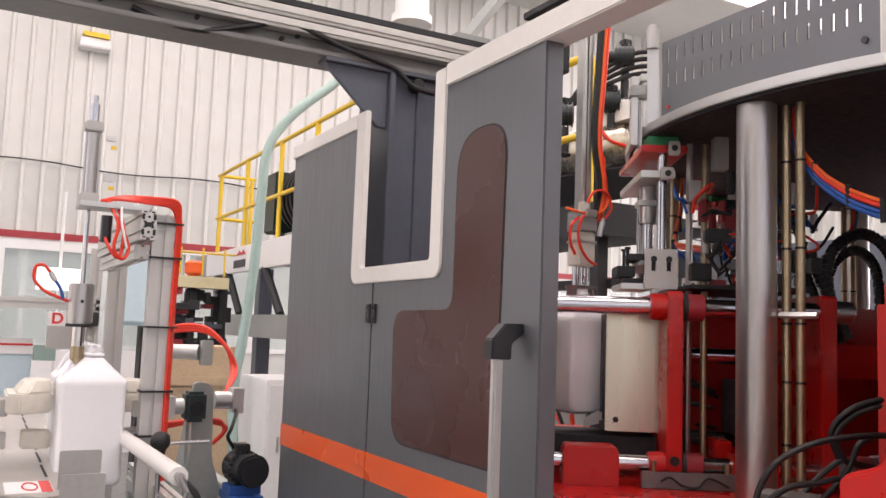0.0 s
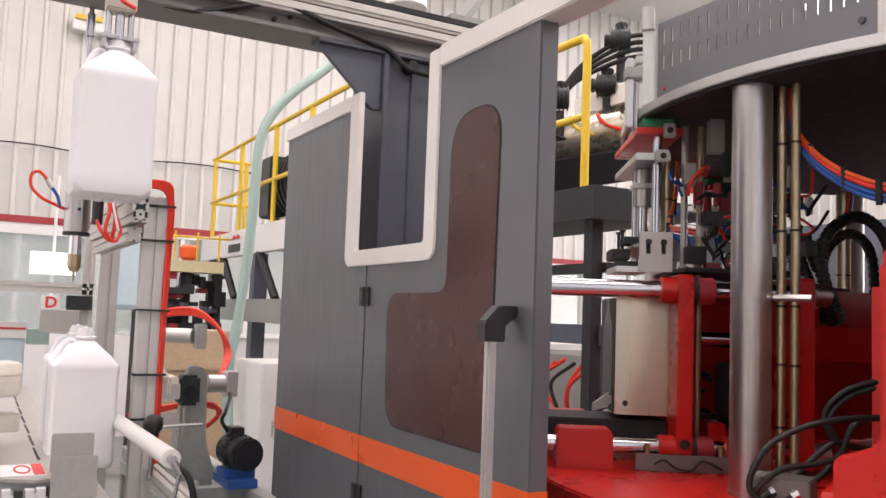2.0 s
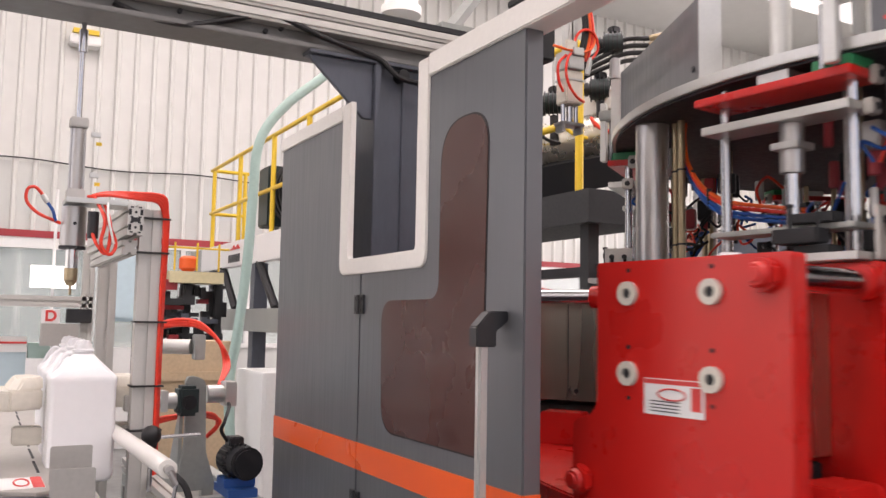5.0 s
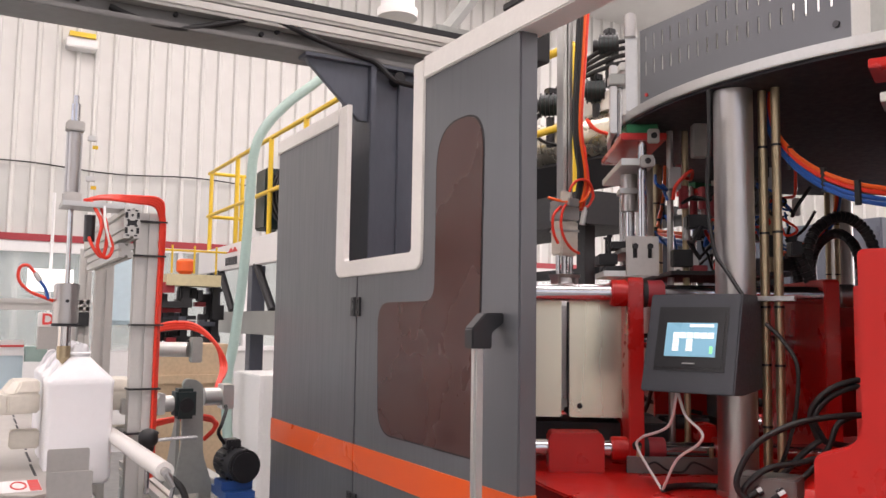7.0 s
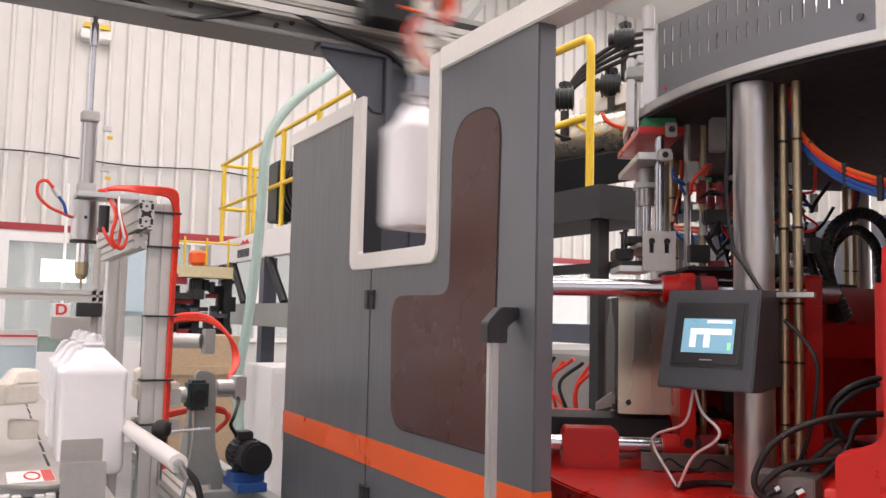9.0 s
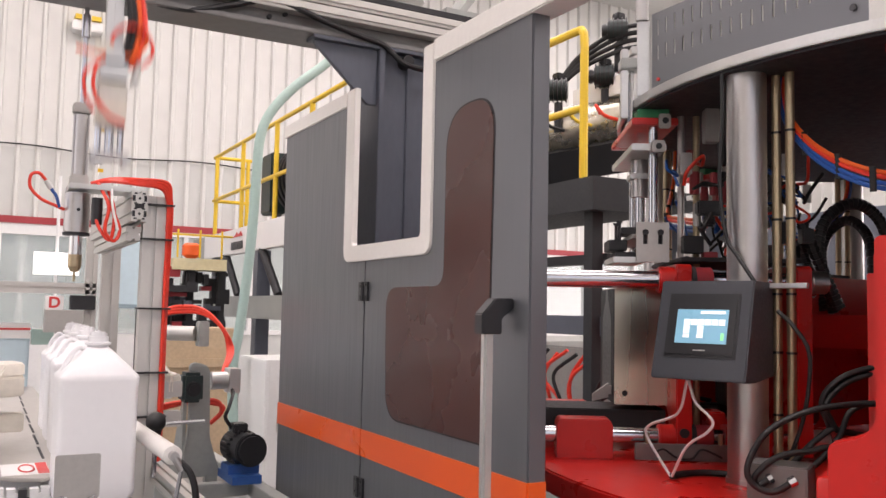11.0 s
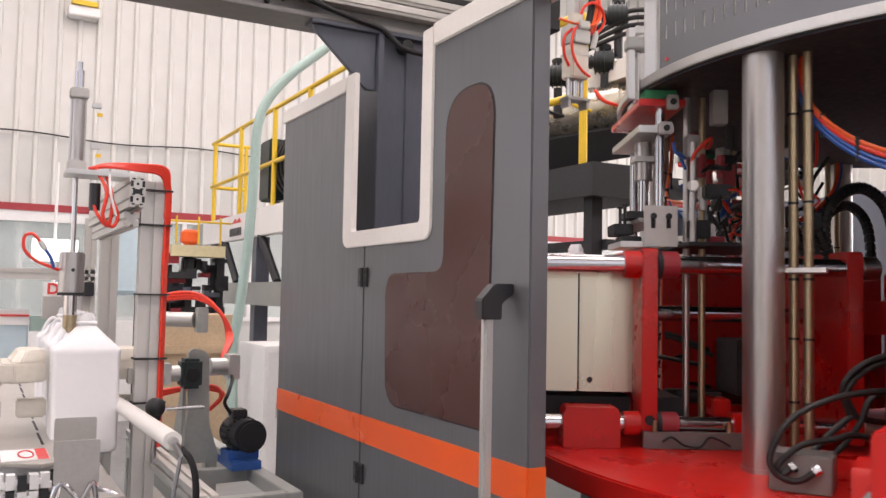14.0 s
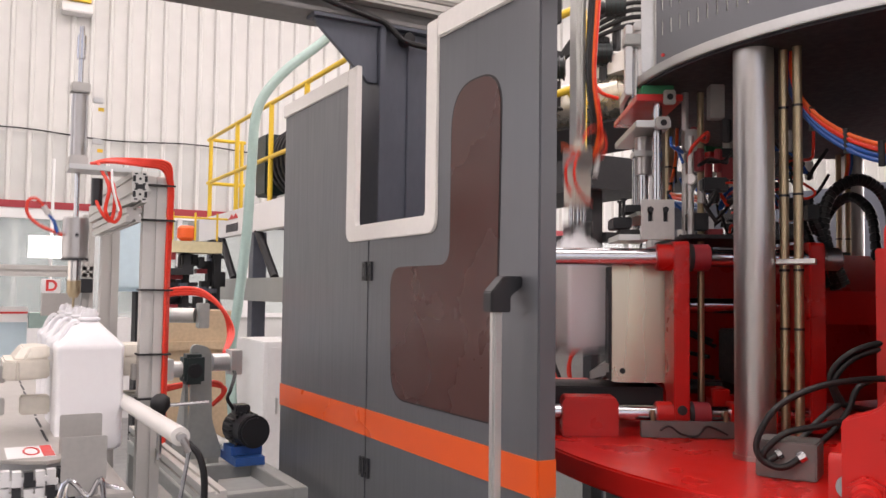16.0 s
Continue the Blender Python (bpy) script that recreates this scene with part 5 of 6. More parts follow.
    rod(bm, (-2.50, 1.07, 0.735), (-2.28, 1.10, 0.735), 0.085, 28)
    part("housing", bm, "black_plastic", m, bevel=0.006)
    for k in range(20):
        a = 2 * math.pi * k / 20
        bm = B()
        box(bm, (-2.41, 1.083 + 0.089 * math.cos(a), 0.735 + 0.089 * math.sin(a)), (0.13, 0.006 + 0.012 * abs(math.cos(a)), 0.006 + 0.012 * abs(math.sin(a))))
        part("fin", bm, "black_plastic", m)
    bm = B()
    rod(bm, (-2.28, 1.10, 0.735), (-2.25, 1.104, 0.735), 0.088, 28)
    part("fan_cover", bm, "black_plastic", m, bevel=0.012)
    bm = B()
    box(bm, (-2.42, 1.07, 0.84), (0.10, 0.08, 0.05))
    part("terminal_box", bm, "black_plastic", m, bevel=0.006)
    bm = B()
    box(bm, (-2.40, 1.08, 0.627), (0.16, 0.17, 0.05))
    part("foot", bm, "blue", m, "blue mounting foot", bevel=0.004)
    bm = B()
    span(bm, (-2.55, 1.0, 0.560), (-2.25, 1.158, 0.604))
    part("slide_plate", bm, "blue", m)
    bm = B()
    hose(bm, [(-2.42, 1.03, 0.84), (-2.40, 0.99, 0.90), (-2.38, 1.0, 0.95), (-2.48, 1.05, 1.02), (-2.56, 1.06, 1.04)], 0.010)
    part("cable", bm, "rubber", m)
    a = thing("push_cylinder", "grey pneumatic push cylinder with red hoses", "cylinder")
    bm = B()
    rod(bm, (-3.33, 0.86, 1.30), (-3.22, 1.03, 1.30), 0.036, 20)
    part("barrel", bm, "alu", a)
    for p in ((-3.35, 0.83), (-3.2, 1.06)):
        bm = B()
        box(bm, (p[0], p[1], 1.30), (0.07, 0.05, 0.12))
        part("end_cap", bm, "bracket", a, bevel=0.004)
    bm = B()
    span(bm, (-3.39, 0.80, 0.68), (-3.32, 0.85, 1.24))
    part("stand", bm, "profile", a)
    for k in range(3):
        bm = B()
        hose(bm, [(-3.3 - 0.02 * k, 0.86, 1.37), (-3.27, 0.93, 1.40 + 0.012 * k), (-3.2, 1.05, 1.40 + 0.01 * k), (-3.14, 1.14, 1.33), (-3.11, 1.165 + 0.01 * k, 1.22), (-2.95, 1.1, 1.13)], 0.010)
        part("air_hose", bm, "red_hose", a, "orange-red air hose")
    for k in range(2):
        bm = B()
        hose(bm, [(-3.02, 0.72, 0.93 + 0.02 * k), (-3.0, 0.84, 0.97 + 0.015 * k), (-2.98, 0.98, 1.0), (-2.96, 1.08 + 0.02 * k, 1.0 - 0.02 * k), (-2.95, 1.10, 0.95), (-2.95, 1.05, 0.90)], 0.010)
        part("air_hose", bm, "red_hose", a)
    # far bench, sign and cabinets of the line
    b = thing("bench_frame", "aluminium profile bench frame with a sign box", "frame")
    for p, q in (((-5.0, -2.2, 1.53), (-5.0, 0.78, 1.53)), ((-5.0, 0.75, 0), (-5.0, 0.75, 1.9)), ((-5.0, -2.2, 0), (-5.0, -2.2, 1.9))):
        bm = B()
        profile_bar(bm, p, q, 0.07, 0.07, (1, 0, 0))
        part("profile", bm, "profile", b)
    s = thing("sign_box", "small white box with a red letter sign", "sign box")
    bm = B()
    box(bm, (-4.98, 0.535, 1.435), (0.06, 0.11, 0.09))
    part("box", bm, "white", s, bevel=0.004)
    words("letter", "D", 0.095, Matrix.Translation((-4.947, 0.535, 1.435)) @ Euler((radians(90), 0, radians(90))).to_matrix().to_4x4(), "red_ink", s)
    bm = B()
    span(bm, (-5.0, 0.48, 1.25), (-4.9, 0.70, 1.39))
    part("support", bm, "plate", s)
    bm = B()
    box(bm, (-4.95, 0.70, 1.44), (0.08, 0.15, 0.09))
    part("terminal", bm, "dark", s, bevel=0.004)
    c = thing("low_cabinet", "white and pale blue machine cabinet with a red line", "cabinet")
    bm = B()
    span(bm, (-5.9, -1.6, 0), (-5.2, 0.42, 1.28))
    part("body", bm, "blue_pale", c, bevel=0.01)
    bm = B()
    span(bm, (-5.205, -1.6, 1.20), (-5.19, 0.42, 1.30))
    part("top_band", bm, "white", c)
    bm = B()
    span(bm, (-5.192, -1.6, 1.255), (-5.185, 0.42, 1.268))
    part("line", bm, "red_ink", c, "thin red line")
    bm = B()
    span(bm, (-5.3, 0.43, 1.16), (-5.18, 0.56, 1.26))
    part("teal_end", bm, "teal_hose", c)
    w = thing("glazed_cubicle", "white framed glazed office cubicle", "cubicle")
    for a, b in (((-9.1, -3.5, 0), (-9.0, 1.9, 1.1)), ((-9.1, -3.5, 2.15), (-9.0, 1.9, 2.24)), ((-9.1, -1.55, 1.1), (-9.0, -1.45, 2.15)), ((-9.1, 0.20, 1.1), (-9.0, 0.32, 2.15)), ((-9.1, 1.8, 1.1), (-9.0, 1.9, 2.15)), ((-9.1, -3.5, 1.1), (-9.0, -3.4, 2.15))):
        bm = B()
        span(bm, a, b)
        part("frame", bm, "white", w)
    for y0, y1 in ((-3.4, -1.55), (-1.45, 0.20), (0.32, 1.8)):
        bm = B()
        box(bm, (-9.05, (y0 + y1) / 2, 1.625), (0.008, y1 - y0, 1.05))
        g = part("pane", bm, "glass", w)
        g.visible_shadow = False
    l = thing("light_box", "glowing white lamp panel", "lamp")
    bm = B()
    box(bm, (-7.5, 0.74, 1.79), (0.05, 0.38, 0.2))
    part("diffuser", bm, "daylight", l)
    bm = B()
    rod(bm, (-7.54, 0.74, 0), (-7.54, 0.74, 2.6), 0.014, 8)
    part("pole", bm, "white", l)
    c = thing("pale_cupboard", "pale blue steel cupboard on dark legs", "cupboard")
    for y in (1.11, 1.35):
        bm = B()
        span(bm, (-6.8, y - 0.02, 0), (-6.6, y + 0.02, 1.40))
        part("leg", bm, "dark", c)
    bm = B()
    span(bm, (-7.0, 1.08, 1.40), (-6.4, 1.38, 1.98))
    part("body", bm, "blue_pale", c, bevel=0.01)
    bm = B()
    span(bm, (-6.399, 1.10, 1.43), (-6.385, 1.36, 1.95))
    part("door", bm, "blue_pale", c, bevel=0.004)
    c = thing("plywood_crate", "pale plywood crate with a nailed batten", "crate")
    bm = B()
    span(bm, (-7.9, 1.65, 0), (-7.3, 2.35, 1.22))
    part("box", bm, "wood", c, bevel=0.006)
    bm = B()
    span(bm, (-7.95, 1.62, 0.85), (-7.27, 2.38, 0.93))
    part("batten", bm, "wood", c)


# ---- extruder platform and background ----
def rail_tube(bm, a, b, r=0.026):
    return rod(bm, a, b, r, 12)


def extruder():
    t = thing("extruder_platform", "white-edged extruder platform on dark steel legs", "platform")
    bm = B()
    span(bm, (-11.4, 2.98, 2.10), (-4.0, 3.08, 2.42))
    part("edge_beam", bm, "white", t, "white edge beam", bevel=0.006)
    bm = B()
    span(bm, (-11.6, 3.09, 2.34), (-4.0, 5.6, 2.41))
    part("deck", bm, "dark", t)
    bm = B()
    extrude_outline(bm, [(2.98, 2.10), (2.98, 2.42), (3.09, 2.42), (3.09, 2.1)], -12.1, -11.41, "x")
    part("end_beam", bm, "bracket", t)
    for x in (-10.9, -8.9, -7.1, -4.2):
        bm = B()
        span(bm, (x - 0.09, 3.0, 0), (x + 0.09, 3.16, 2.1))
        part("leg", bm, "post", t, bevel=0.004)
    bm = B()
    span(bm, (-10.8, 2.93, 1.30), (-7.2, 3.0, 1.56))
    part("cross_beam", bm, "bracket", t, bevel=0.004)
    for x in (-9.6, -8.0):
        bm = B()
        rod(bm, (x, 3.0, 1.56), (x - 0.7, 3.02, 2.1), 0.05, 8)
        part("brace", bm, "dark", t)
    bm = B()
    for k, (a, b) in enumerate(((-9.85, -9.45), (-9.9, -9.4))):
        z = 2.31 - 0.11 * k
        if k == 0:
            extrude_outline(bm, [(-9.9, z), (-9.4, z), (-9.5, z + 0.06), (-9.6, z + 0.02), (-9.68, z + 0.06), (-9.76, z + 0.02)], 2.972, 2.979, "y")
    part("red_mark", bm, "red_ink", t, "plain red mark")
    for k in range(5):
        bm = B()
        box(bm, (-9.88 + 0.11 * k, 2.975, 2.2), (0.08, 0.007, 0.1))
        part("dark_bar", bm, "ink", t)
    # yellow guard rail
    g = thing("yellow_rail", "yellow tubular guard rail round the platform", "guard rail")
    posts = [(-11.3, 3.1), (-11.3, 3.55), (-9.95, 3.1), (-8.55, 3.1), (-7.38, 3.1), (-6.2, 3.1), (-5.0, 3.1)]
    for x, y in posts:
        bm = B()
        rail_tube(bm, (x, y, 2.41), (x, y, 3.58), 0.03)
        part("post", bm, "yellow", g)
    for z in (2.96, 3.59):
        bm = B()
        rail_tube(bm, (-11.45, 3.1, z), (-5.0, 3.1, z))
        part("rail", bm, "yellow", g)
        bm = B()
        rail_tube(bm, (-11.3, 3.1, z - 0.02), (-11.3, 3.6, z - 0.02))
        part("rail", bm, "yellow", g)
    g = thing("yellow_rail", "yellow tubular guard rail beside the extruder head", "guard rail")
    bm = B()
    hose(bm, [(-4.6, 3.35, 3.22), (-3.6, 3.35, 3.22), (-3.25, 3.35, 3.22), (-3.19, 3.35, 3.205), (-3.17, 3.35, 3.13), (-3.17, 3.35, 2.8), (-3.17, 3.35, 2.25)], 0.027, 10)
    part("bent_tube", bm, "yellow", g)
    bm = B()
    rail_tube(bm, (-4.6, 3.35, 2.72), (-3.17, 3.35, 2.715), 0.024)
    part("middle_rail", bm, "yellow", g)
    d = thing("extruder_deck", "black steel deck and leg under the extruder head", "platform")
    bm = B()
    span(bm, (-4.9, 3.25, 2.05), (-2.95, 3.75, 2.25))
    part("deck", bm, "dark", d)
    for x, y in ((-3.08, 3.36), (-4.75, 3.4)):
        bm = B()
        span(bm, (x - 0.04, y - 0.04, 0), (x + 0.04, y + 0.04, 2.05))
        part("leg", bm, "dark", d)
    bm = B()
    span(bm, (-4.6, 3.4, 1.742), (-3.0, 3.5, 1.80))
    part("cross_bar", bm, "dark", d)
    e = thing("extruder_barrel", "insulated metal extruder barrel on a dark sloping girder", "extruder")
    bm = B()
    rod(bm, (-4.6, 3.2, 2.62), (-3.45, 4.15, 2.82), 0.16, 24)
    part("barrel", bm, "foil", e, "barrel wrapped in crumpled foil")
    for k in range(5):
        p = Vector((-4.6, 3.2, 2.62)).lerp(Vector((-3.45, 4.15, 2.82)), 0.25 + 0.17 * k)
        q = Vector((-4.6, 3.2, 2.62)).lerp(Vector((-3.45, 4.15, 2.82)), 0.37 + 0.17 * k)
        bm = B()
        rod(bm, p, q, 0.175, 24)
        part("heater_band", bm, "foil", e)
    bm = B()
    rod(bm, (-3.47, 4.14, 2.81), (-3.38, 4.2, 2.83), 0.24, 28)
    part("flange", bm, "bracket", e)
    bm = B()
    span(bm, (-4.0, 3.9, 2.95), (-3.3, 4.3, 3.08))
    rod(bm, (-3.55, 4.05, 3.0), (-3.2, 4.4, 3.06), 0.15, 18)
    part("guard", bm, "white_trim", e)
    for k in range(6):
        bm = B()
        p = Vector((-4.35, 3.25, 2.68)).lerp(Vector((-3.6, 3.85, 2.8)), k / 5)
        hose(bm, [p, p + Vector((0.05, -0.1, 0.06)), p + Vector((0.12, -0.08, -0.02)), p + Vector((0.16, 0.02, -0.05))], 0.012, 6)
        part("wire", bm, ("rubber", "yellow", "red_hose")[k % 3], e)
    bm = B()
    a, b = Vector((-4.9, 2.95, 2.36)), Vector((-3.3, 4.27, 2.62))
    hose(bm, [a, b], 0.16, 4, 1)
    part("girder", bm, "dark", e, "dark sloping girder")
    for p, n in (((-3.62, 3.89, 3.10), "drive_motor"), ((-3.80, 3.62, 3.0), "drive_motor"), ((-3.55, 3.95, 3.42), "valve_block")):
        v = thing(n, "black hydraulic motor with hoses on the extruder", "motor", group="black motors on the extruder")
        bm = B()
        rod(bm, (p[0] - 0.05, p[1] - 0.06, p[2]), (p[0] + 0.04, p[1] + 0.05, p[2]), 0.075, 20)
        part("body", bm, "green_black", v, bevel=0.014)
        for j in range(5):
            f = -0.045 + 0.019 * j
            bm = B()
            rod(bm, (p[0] + f, p[1] + f * 1.2, p[2]), (p[0] + f + 0.006, p[1] + f * 1.2 + 0.007, p[2]), 0.088, 20)
            part("fin", bm, "black_plastic", v)
        bm = B()
        rod(bm, (p[0] - 0.075, p[1] - 0.09, p[2]), (p[0] - 0.05, p[1] - 0.06, p[2]), 0.05, 18)
        part("end_cap", bm, "black_plastic", v, bevel=0.008)
        bm = B()
        box(bm, (p[0], p[1], p[2] + 0.095), (0.07, 0.07, 0.05))
        part("terminal_box", bm, "black_plastic", v, bevel=0.008)
        bm = B()
        rod(bm, (p[0], p[1], p[2] - 0.3), (p[0], p[1], p[2] - 0.09), 0.03, 8)
        part("stem", bm, "dark", v)
    h = thing("hydraulic_hoses", "bundle of black hydraulic hoses with brass ends", "hose")
    for k in range(4):
        bm = B()
        hose(bm, [(-3.35, 4.1, 3.28 + 0.05 * k), (-3.5, 3.95, 3.27 + 0.05 * k), (-3.75, 3.75, 3.15 + 0.03 * k), (-3.9, 3.6, 2.95), (-4.1, 3.45, 2.8)], 0.017)
        part("hose", bm, "rubber", h)
        bm = B()
        rod(bm, (-3.35, 4.1, 3.28 + 0.05 * k), (-3.28, 4.16, 3.29 + 0.05 * k), 0.024, 8)
        part("end_fitting", bm, "brass", h)
    # pale green hose that hangs beside the platform
    p = thing("suction_hose", "thick pale green ribbed suction hose", "hose")
    bm = B()
    hose(bm, [(-6.0, 3.05, 3.95), (-6.0, 2.72, 3.60), (-6.0, 2.42, 3.33), (-6.0, 2.22, 3.08), (-6.0, 2.14, 2.85), (-6.0, 2.12, 2.5), (-6.0, 2.09, 1.9), (-6.0, 2.03, 1.3), (-6.0, 1.98, 0.9), (-5.9, 2.0, 0.3), (-5.85, 2.1, 0.05)], 0.042, 12)
    part("tube", bm, "teal_hose", p)
    # control cabinet
    c = thing("switch_cabinet", "white steel switch cabinet with a yellow warning triangle", "cabinet")
    bm = B()
    span(bm, (-6.3, 2.12, 0), (-5.55, 2.62, 1.02))
    part("body", bm, "white", c, bevel=0.008)
    bm = B()
    span(bm, (-5.549, 2.14, 0.04), (-5.535, 2.60, 0.98))
    d = part("door", bm, "white", c, bevel=0.004)
    bm = B()
    box(bm, (-5.53, 2.22, 0.52), (0.01, 0.015, 0.12))
    finish("lock", bm, "alu", d)
    bm = B()
    extrude_outline(bm, [(2.34, 0.50), (2.43, 0.50), (2.385, 0.59)], -5.535, -5.531, "x")
    finish("warning_triangle", bm, "yellow", d)
    # black motor and bits on the platform
    v = thing("extruder_motor", "large dark extruder motor with cooling ribs", "motor")
    bm = B()
    rod(bm, (-8.9, 3.6, 2.95), (-7.6, 3.6, 2.95), 0.42, 28)
    part("housing", bm, "black_plastic", v)
    for k in range(9):
        bm = B()
        rod(bm, (-8.8 + 0.14 * k, 3.6, 2.95), (-8.75 + 0.14 * k, 3.6, 2.95), 0.45, 24)
        part("rib", bm, "dark", v)
    bm = B()
    span(bm, (-8.9, 3.3, 2.411), (-7.6, 3.9, 2.55))
    part("foot", bm, "bracket", v)
    bm = B()
    box(bm, (-9.25, 3.45, 2.95), (0.4, 0.5, 0.75))
    part("gear_case", bm, "green_black", v, bevel=0.02)
    # far machine with a yellow deck
    f = thing("far_machine", "distant machine with yellow deck, dark frame and orange hopper", "machine")
    bm = B()
    span(bm, (-9.3, 2.05, 1.84), (-8.9, 2.66, 1.97))
    part("yellow_deck", bm, "pale_deck", f, "pale yellow deck edge")
    bm = B()
    rod(bm, (-9.0, 2.27, 1.975), (-9.0, 2.27, 2.01), 0.06, 16, 0.10)
    rod(bm, (-9.0, 2.27, 2.01), (-9.0, 2.27, 2.12), 0.105, 16)
    rod(bm, (-9.0, 2.27, 2.12), (-9.0, 2.27, 2.15), 0.105, 16, 0.07)
    part("hopper", bm, "orange_hose", f, "orange hopper")
    for y in (2.02, 2.3, 2.66):
        bm = B()
        span(bm, (-9.2, y - 0.04, 0), (-9.1, y + 0.04, 1.84))
        part("leg", bm, "dark", f)
    rnd = random.Random(9)
    for k in range(46):
        bm = B()
        box(bm, (-9.1 + rnd.uniform(-0.2, 0.1), rnd.uniform(2.03, 2.72), rnd.uniform(1.15, 1.82)), (0.12, rnd.uniform(0.05, 0.22), rnd.uniform(0.04, 0.18)))
        part("component", bm, ("dark", "dark", "black_plastic", "dark", "post", "red_trim", "dark")[k % 7], f)
    for y in (2.1, 2.35, 2.6):
        bm = B()
        rail_tube(bm, (-8.92, y, 1.98), (-8.92, y, 2.3), 0.012)
        part("guard_post", bm, "yellow", f)
    bm = B()
    rail_tube(bm, (-8.92, 1.98, 2.24), (-8.92, 2.72, 2.24), 0.012)
    part("guard_bar", bm, "yellow", f)
    # duct and strut near the roof
    d = thing("air_duct", "pale round air duct hanging from the roof", "duct")
    bm = B()
    rod(bm, (-6.9, 3.9, 4.75), (-6.9, 3.9, 9.0), 0.18, 24)
    rod(bm, (-6.9, 3.9, 4.66), (-6.9, 3.9, 4.75), 0.215, 24)
    part("pipe", bm, "white", d)
    s = thing("roof_strut", "grey diagonal steel strut above the machine", "strut")
    bm = B()
    rod(bm, (-2.05, 1.78, 2.67), (-2.0, 2.12, 3.15), 0.03, 4)
    part("bar", bm, "bracket", s)
    bm = B()
    span(bm, (-2.12, 1.70, 2.641), (-1.97, 1.86, 2.67))
    part("foot", bm, "bracket", s)
    l = thing("wall_lamp", "small wall lamp with yellow top", "lamp")
    bm = B()
    box(bm, (-14.9, 1.62, 6.25), (0.3, 0.5, 0.18))
    part("housing", bm, "white", l, bevel=0.02)
    bm = B()
    box(bm, (-14.85, 1.62, 6.38), (0.3, 0.42, 0.08))
    part("cap", bm, "yellow", l)
    o = thing("oil_tank", "pale grey hydraulic oil tank with red hoses and dark top bar", "tank")
    bm = B()
    span(bm, (-4.3, 3.45, 0), (-3.2, 4.3, 1.22))
    part("body", bm, "bracket", o, bevel=0.01)
    bm = B()
    span(bm, (-4.4, 3.38, 1.30), (-3.0, 3.44, 1.42))
    part("top_bar", bm, "post", o)
    for x in (-4.3, -3.1):
        bm = B()
        span(bm, (x - 0.03, 3.38, 0), (x + 0.03, 3.44, 1.30))
        part("bar_leg", bm, "post", o)
    rnd = random.Random(5)
    for k in range(9):
        x, z = -4.0 + 0.1 * k, 1.0
        bm = B()
        hose(bm, [(x, 3.44, 0.75 + 0.03 * (k % 3)), (x + rnd.uniform(-0.1, 0.1), 3.36, 0.9), (x + rnd.uniform(-0.1, 0.15), 3.34, 1.05), (x + 0.12, 3.40, 1.18 + 0.02 * (k % 2))], 0.012, 7)
        part("hose", bm, "red_hose" if k % 3 else "rubber", o)
    # pale cabinets beyond the rotary table
    for x0, y0, x1, y1, h, mat, lab in ((-4.6, 5.4, -2.5, 6.3, 2.2, "slate", "slate blue machine cabinet beyond the rotary table"), (-2.2, 6.6, 0.6, 7.4, 1.75, "blue_pale", "pale blue machine cabinet beyond the rotary table"), (1.4, 5.6, 2.6, 6.6, 2.0, "bracket", "grey steel cabinet beyond the rotary table")):
        c = thing("machine_cabinet", lab, "cabinet")
        bm = B()
        span(bm, (x0, y0, 0), (x1, y1, h))
        part("body", bm, mat, c, bevel=0.01)
        n = 3
        for k in range(n):
            bm = B()
            a = x0 + (x1 - x0) * k / n
            span(bm, (a + 0.02, y0 - 0.015, 0.08), (a + (x1 - x0) / n - 0.02, y0 - 0.001, h - 0.06))
            part("door", bm, mat, c, bevel=0.004)


def jaw_stands():
    for y in (-0.02,):
        t = thing("jaw_stand", "grey steel stand that guides the jaw bars", "stand", group="stands of the test station")
        bm = B()
        span(bm, (-2.32, y - 0.03, 0), (-2.17, y + 0.03, 1.20))
        part("column", bm, "plate", t, bevel=0.004)
        bm = B()
        span(bm, (-2.34, y - 0.06, 0), (-2.15, y + 0.06, 0.02))
        part("foot", bm, "dark", t)


jaw_stands()
HEAD = test_station()
JAWS = [jaw(-1), jaw(1)]
line_things()
extruder()


# ---- build ----
guard_door()
gantry()
carousel()
unit = clamp_unit()
UNITS = [unit]
for k in range(1, 6):
    UNITS.append(copy_thing(unit, pose(CX, CY, 0, 0, 0, TH + 60 * k)))
for k, un in enumerate(UNITS):
    MACHINE.append((un, 60 * k))
control_panel()
for child in UNITS[1].children:
    if child.name.startswith("outer_platen"):
        words("number", "5", 0.06, Matrix.Translation((1.8215, 0.025, 1.402)) @ Euler((radians(90), 0, radians(90))).to_matrix().to_4x4(), "white", child)
bm = B()
rod(bm, (1.21, 0.22, 1.637), (1.21, 0.22, 1.98), 0.011, 10)
part("gauge_pipe", bm, "steel", UNITS[1])
bm = B()
rod(bm, (1.212, 0.235, 1.826), (1.222, 0.262, 1.826), 0.020, 20)
gauge = part("gauge", bm, "steel", UNITS[1], "round pressure gauge with a white dial")
bm = B()
rod(bm, (1.222, 0.2622, 1.826), (1.2226, 0.2632, 1.826), 0.0165, 20)
finish("dial", bm, "white", gauge)
arm, slide = picker(), carriage()
first = bottle()
BOTTLES = [first] + [copy_thing(first, pose(0, 0, 0)) for _ in range(4)]


